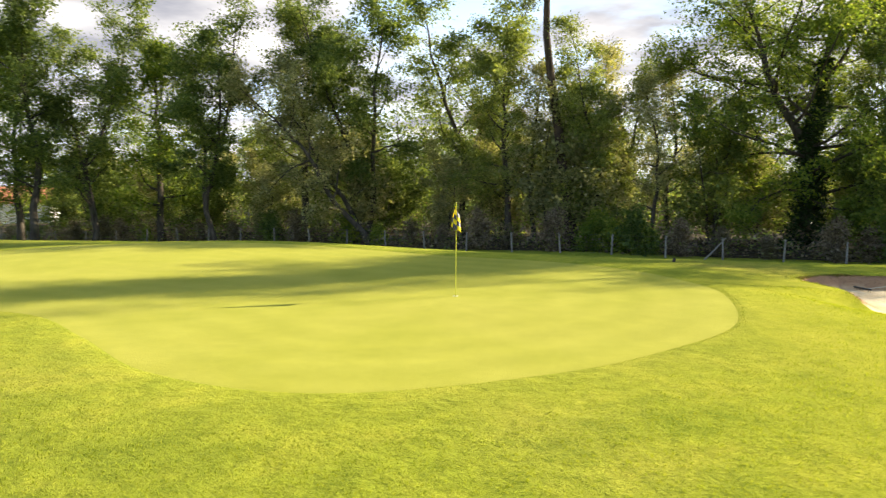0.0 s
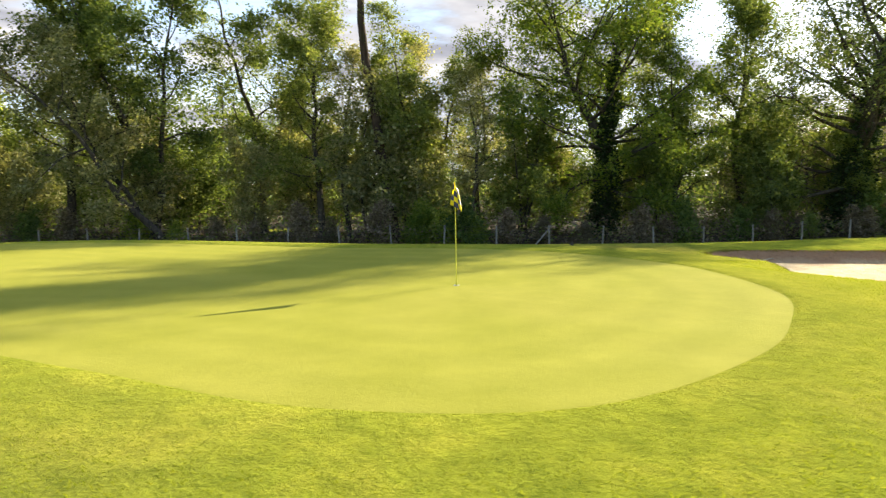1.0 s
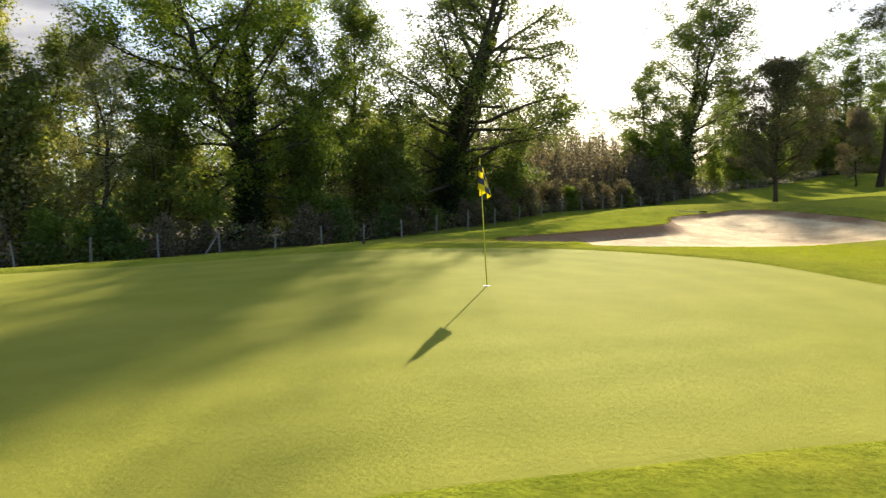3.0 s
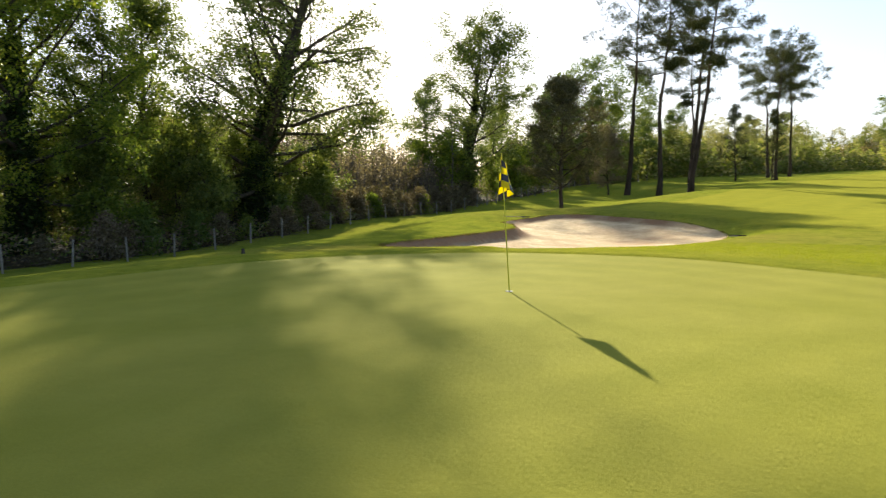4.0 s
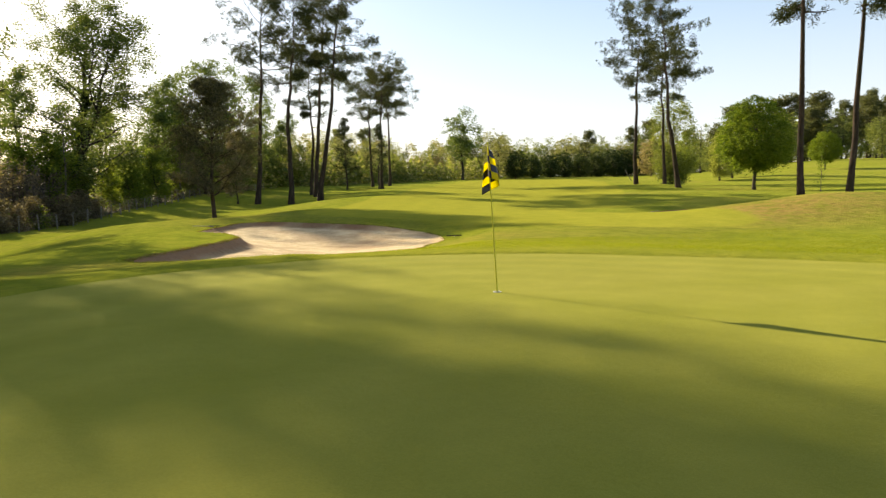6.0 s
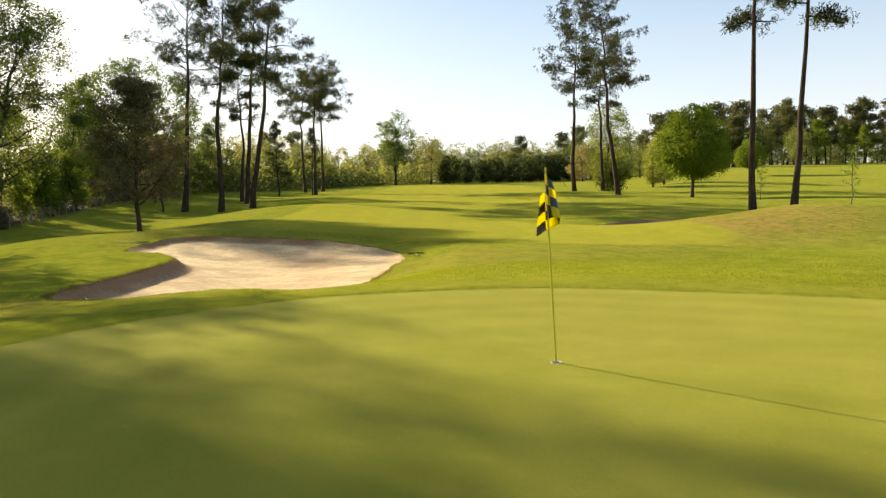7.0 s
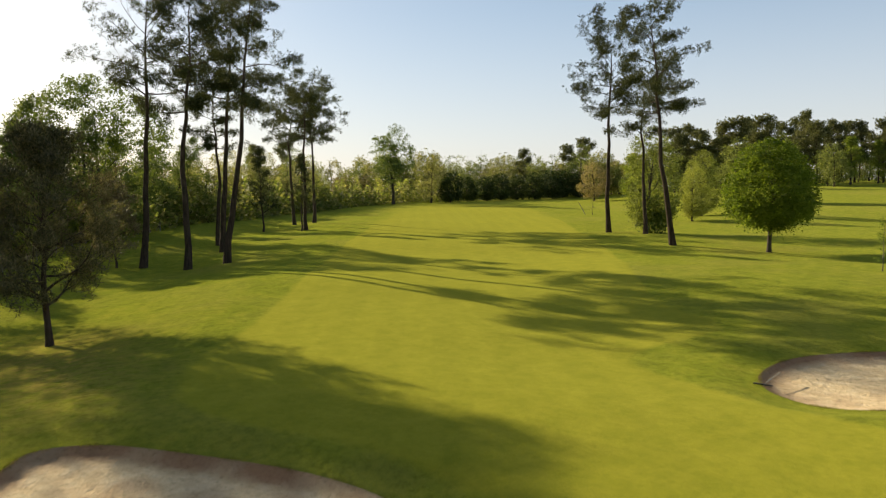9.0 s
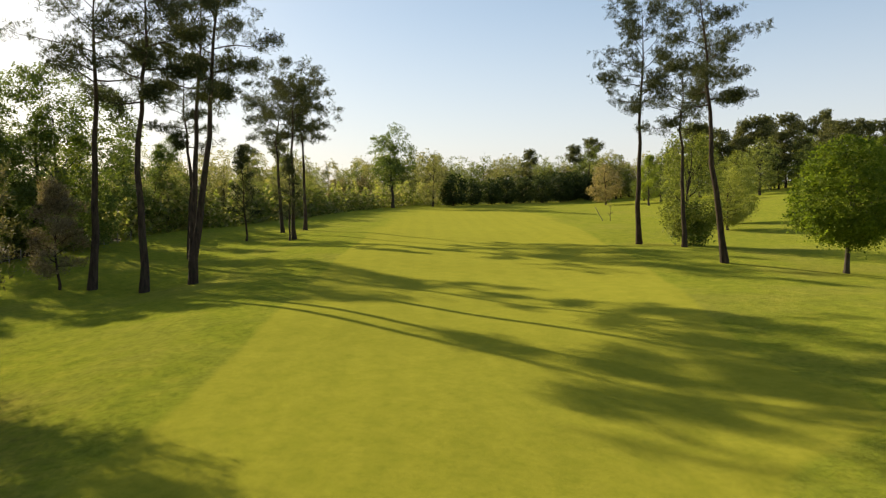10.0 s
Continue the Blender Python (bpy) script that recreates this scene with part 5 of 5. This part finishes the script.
def bare_brush():
    """Grey, nearly leafless saplings and heath between the big oaks."""
    rg = np.random.default_rng(37)
    lines, tips = [], []
    for k in range(1100):
        x = rg.uniform(40, 78)
        deep = rg.uniform(0, 1) ** 0.8
        y = float(np.interp(x, [q[0] for q in FENCE], [q[1] for q in FENCE])) + 4 + deep * 22
        z = at_ground(x, y) if k % 5 == 0 else -0.6 + 0.02 * (x - 20)
        h = (3.2 + 4.6 * deep) * rg.uniform(0.75, 1.25)
        top = np.array([x + rg.normal() * 0.3, y + rg.normal() * 0.3, z + h])
        lines.append((np.array([(x, y, z - 0.2), (x + rg.normal() * 0.1, y, z + h * 0.5), top]), np.array([0.05, 0.04, 0.015]), 3))
        for j in range(11):
            u = 0.25 + 0.75 * (j + rg.uniform(0, 1)) / 11
            p = np.array([x, y, z]) * (1 - u) + top * u
            w = 0.42 * (1.25 - u)
            q = p + np.array([rg.normal() * w, rg.normal() * w, rg.uniform(0.25, 0.7)])
            lines.append((np.array([p, q]), np.array([0.02, 0.01]), 3))
            tips.append(q)
            tips.append((p + q) / 2)
    ob = new("bare_saplings", tubes_mesh("bare_saplings", lines, GREY_BARK))
    tagged(ob, "grey nearly leafless saplings crowded behind the fence", "brushwood", kind="stuff")
    c = np.repeat(np.array(tips), 3, 0) + rg.normal(size=(len(tips) * 3, 3)) * 0.17
    ob = new("dry_sapling_leaves", leaves_mesh("dry_sapling_leaves", c, 0.24, GREY_BRUSH, rg, 0.4))
    tagged(ob, "sparse dry leaves on the grey saplings", "brushwood", kind="stuff")


bare_brush()

# ---- pines and trees of the fairway ----
stand(PINES[0], 84.4, -4.0, 10, 1.0, lean=(4.5, -2))
stand(PINES[1], 80.6, -7.7, 60, 1.02, lean=(3.5, -1.5))
stand(PINES[0], 91.0, -12.6, 200, 1.0, lean=(3.5, -1.5))
stand(PINES[1], 81.4, -11.5, 190, 1.05, lean=(7.5, -3.5))
stand(PINES[1], 98.8, -13.2, 250, 0.8)
stand(PINES[2], 113.5, -28.0, 30, 0.92)
stand(PINES[2], 127, -33.0, 170, 0.92)
stand(PINES[2], 124.3, -29.0, 300, 0.88)
stand(PINES[0], 81.7, -58.6, 140, 0.93)
stand(PINES[2], 74.7, -58.4, 220, 0.80)
stand(PINES[1], 64.0, -52.5, 90, 0.92, lean=(-4, 1.5))
stand(PINES[3], 27.3, -33.9, 20, 1.0, lean=(0.5, -0.25))
stand(PINES[3], 30.5, -41.7, 250, 1.1, lean=(3.2, -1.5), label="tall slender pine with a bare trunk beside the bunker")
stand(RUSTY_PINE, 50.8, 2.3, 0, 1.0)
stand(PALE_PINE, 85.5, -1.6, 100, 1.0)
stand(SAPLING, 116, -22.2, 0, 1.0)
stand(SAPLING, 113, -27.2, 60, 0.9)
stand(LIME, 55.75, -56.4, 0, 1.0)
stand(ASH, 77.6, -61.6, 0, 0.98)
stand(ASH, 89.3, -80.4, 60, 0.66)
stand(BUSHES[2], 76.8, -61.9, 0, 1.7, label="dark bush at the foot of the pines")
stand(ASH, 95, -88, 90, 0.8)
stand(THIN, 41.4, -50.8, 0, 0.36, label="airy light green bush on the rough")
stand(THIN, 31.2, -49.2, 90, 0.45)

# ---- far trees ----
rng = random.Random(8)
stand(LONE_OAK, 198, -75.8, 0, 1.0, label="lone tall oak at the end of the fairway")
for k in range(34):
    s = k / 33
    x, y = 130 + 56 * s, -14 - 48 * s
    stand((EDGE_HAZEL, FAR_OAKS[1], FAR_OAKS[2])[k % 3], x + rng.uniform(0, 14), y + rng.uniform(2, 14), rng.uniform(0, 360), rng.uniform(0.42, 0.66), group="light green trees along the wood's edge")
for k in range(9):
    s = 0.06 + k / 8
    stand(FAR_BUSH, 196 + 10 * s + rng.uniform(-1.5, 1.5), -90 - 53 * s, rng.uniform(0, 360), rng.uniform(0.88, 1.1), group="dark bushes beside the fairway")
stand(FAR_OAKS[2], 199, -88, 15, 0.86, label="pale green tree beside the dark bushes")
stand(FAR_OAKS[3], 172, -126, 40, 0.82, label="pale pinkish flowering tree past the dark bushes")
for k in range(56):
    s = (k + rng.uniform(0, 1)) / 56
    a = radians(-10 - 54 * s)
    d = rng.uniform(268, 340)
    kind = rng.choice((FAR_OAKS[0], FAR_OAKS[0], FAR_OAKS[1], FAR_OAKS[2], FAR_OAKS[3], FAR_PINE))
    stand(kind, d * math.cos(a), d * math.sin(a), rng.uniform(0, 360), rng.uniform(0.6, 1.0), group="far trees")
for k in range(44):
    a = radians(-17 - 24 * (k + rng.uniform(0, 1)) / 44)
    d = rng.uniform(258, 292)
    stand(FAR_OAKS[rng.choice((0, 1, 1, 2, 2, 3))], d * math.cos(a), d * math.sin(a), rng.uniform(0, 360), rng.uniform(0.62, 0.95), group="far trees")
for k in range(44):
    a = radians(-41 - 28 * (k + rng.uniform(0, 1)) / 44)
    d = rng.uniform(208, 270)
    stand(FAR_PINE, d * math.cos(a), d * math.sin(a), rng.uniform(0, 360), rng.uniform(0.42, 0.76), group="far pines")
for k in range(26):
    a = radians(-39 - 30 * (k + rng.uniform(0, 1)) / 26)
    d = rng.uniform(228, 262)
    stand(DEEP_OAK, d * math.cos(a), d * math.sin(a), rng.uniform(0, 360), rng.uniform(0.42, 0.58), group="dark trees under the far pines")
stand(LIME, 0.655 * 150, -0.755 * 150, 70, 0.7, label="small bright green tree before the far pines")
for k in range(22):
    a = radians(-38 - 28 * (k + rng.uniform(0, 1)) / 22)
    d = rng.uniform(190, 225)
    stand(rng.choice((FAR_OAKS[0], FAR_OAKS[1], EDGE_OAKS[2])), d * math.cos(a), d * math.sin(a), rng.uniform(0, 360), rng.uniform(0.5, 0.8), group="far trees")
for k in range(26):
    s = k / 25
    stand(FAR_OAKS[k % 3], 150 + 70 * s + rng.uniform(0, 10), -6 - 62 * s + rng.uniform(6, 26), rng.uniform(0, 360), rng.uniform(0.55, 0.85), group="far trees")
for k in range(60):
    s = k / 59
    a = radians(140 - 128 * s)
    d = rng.uniform(62, 120)
    x, y = d * math.cos(a), d * math.sin(a)
    if abs(a - radians(129)) > 0.07 and y > float(np.interp(x, [q[0] for q in FENCE], [q[1] for q in FENCE])) + 14:
        stand(DEEP_OAK, x, y, rng.uniform(0, 360), rng.uniform(0.55, 0.85), group="trees deep in the wood")


def staked_sapling(x, y):
    rg = np.random.default_rng(50)
    root = new("bare_sapling")
    root.matrix_world = pose(x, y, at_ground(x, y), 0, 0, 60)
    lines, _, _ = grow(rg, H=3.4, bare=0.8, R=1.3, r0=0.06, limbs=7, subs=3, wobble=0.8, sides=5)
    part_mesh("trunk", tubes_mesh("trunk", lines, GREY_BARK), root)
    part_mesh("stake", tubes_mesh("stake", [(np.array([(1.2, 0, -0.2), (2.6, 0.1, 2.4)]), np.array([0.07, 0.06]), 6)], POST_WOOD), root, "leaning wooden stake")
    tagged(root, "small leafless sapling with a leaning stake", "tree")


staked_sapling(118, -84)


def stump(x, y):
    root = new("tree_stump")
    root.matrix_world = pose(x, y, at_ground(x, y))
    part_mesh("stub", tubes_mesh("stub", [(np.array([(0, 0, -0.05), (0.01, 0, 0.06), (0.02, 0.01, 0.14), (0.02, 0.01, 0.145)]), np.array([0.07, 0.05, 0.04, 0.008]), 9)], BARK), root)
    tagged(root, "small dark stump in the rough grass", "stump")


stump(7.3, 8.5)


def far_scrub():
    """Low growth that closes the foot of the far trees."""
    rg = np.random.default_rng(41)
    n = 40000
    edge = np.array([(118, -4), (134, -16), (150, -30), (168, -46), (188, -62), (206, -84), (214, -110), (222, -150), (214, -190), (190, -226), (160, -250)], float)
    s = rg.uniform(0, len(edge) - 1, n)
    k = np.minimum(s.astype(int), len(edge) - 2)
    p = edge[k] + (edge[k + 1] - edge[k]) * (s - k)[:, None]
    way = p / np.linalg.norm(p, axis=1)[:, None]
    p = p + way * rg.uniform(0, 1, n)[:, None] ** 1.3 * 34
    top = 2.6 + 6.0 * (0.5 + 0.5 * np.sin(s * 9.0) * np.sin(s * 23.0 + 1))
    z = ground_height(p[:, 0], p[:, 1]) + rg.uniform(0, 1, n) ** 1.2 * top
    co = np.column_stack([p, z])
    for name, sel, leaf, label in (("far_scrub", slice(0, n // 2), OAK_LEAF, "green scrub under the distant trees"), ("far_bracken", slice(n // 2, n), GREY_LEAF, "grey-green bracken under the distant trees")):
        tagged(new(name, leaves_mesh(name, co[sel], 0.8, leaf, rg)), label, "scrub", kind="stuff")


far_scrub()
discard(*OAKS, *EDGE_OAKS, EDGE_HAZEL, IVY_OAK, WIDE_OAK, TALL_OAK, BROAD_OAK, ALDER, *HAZELS, *BUSHES, *PINES, RUSTY_PINE, PALE_PINE, SAPLING, LIME, ASH, THIN, *FAR_OAKS, DEEP_OAK, LONE_OAK, FAR_BUSH, FAR_PINE)
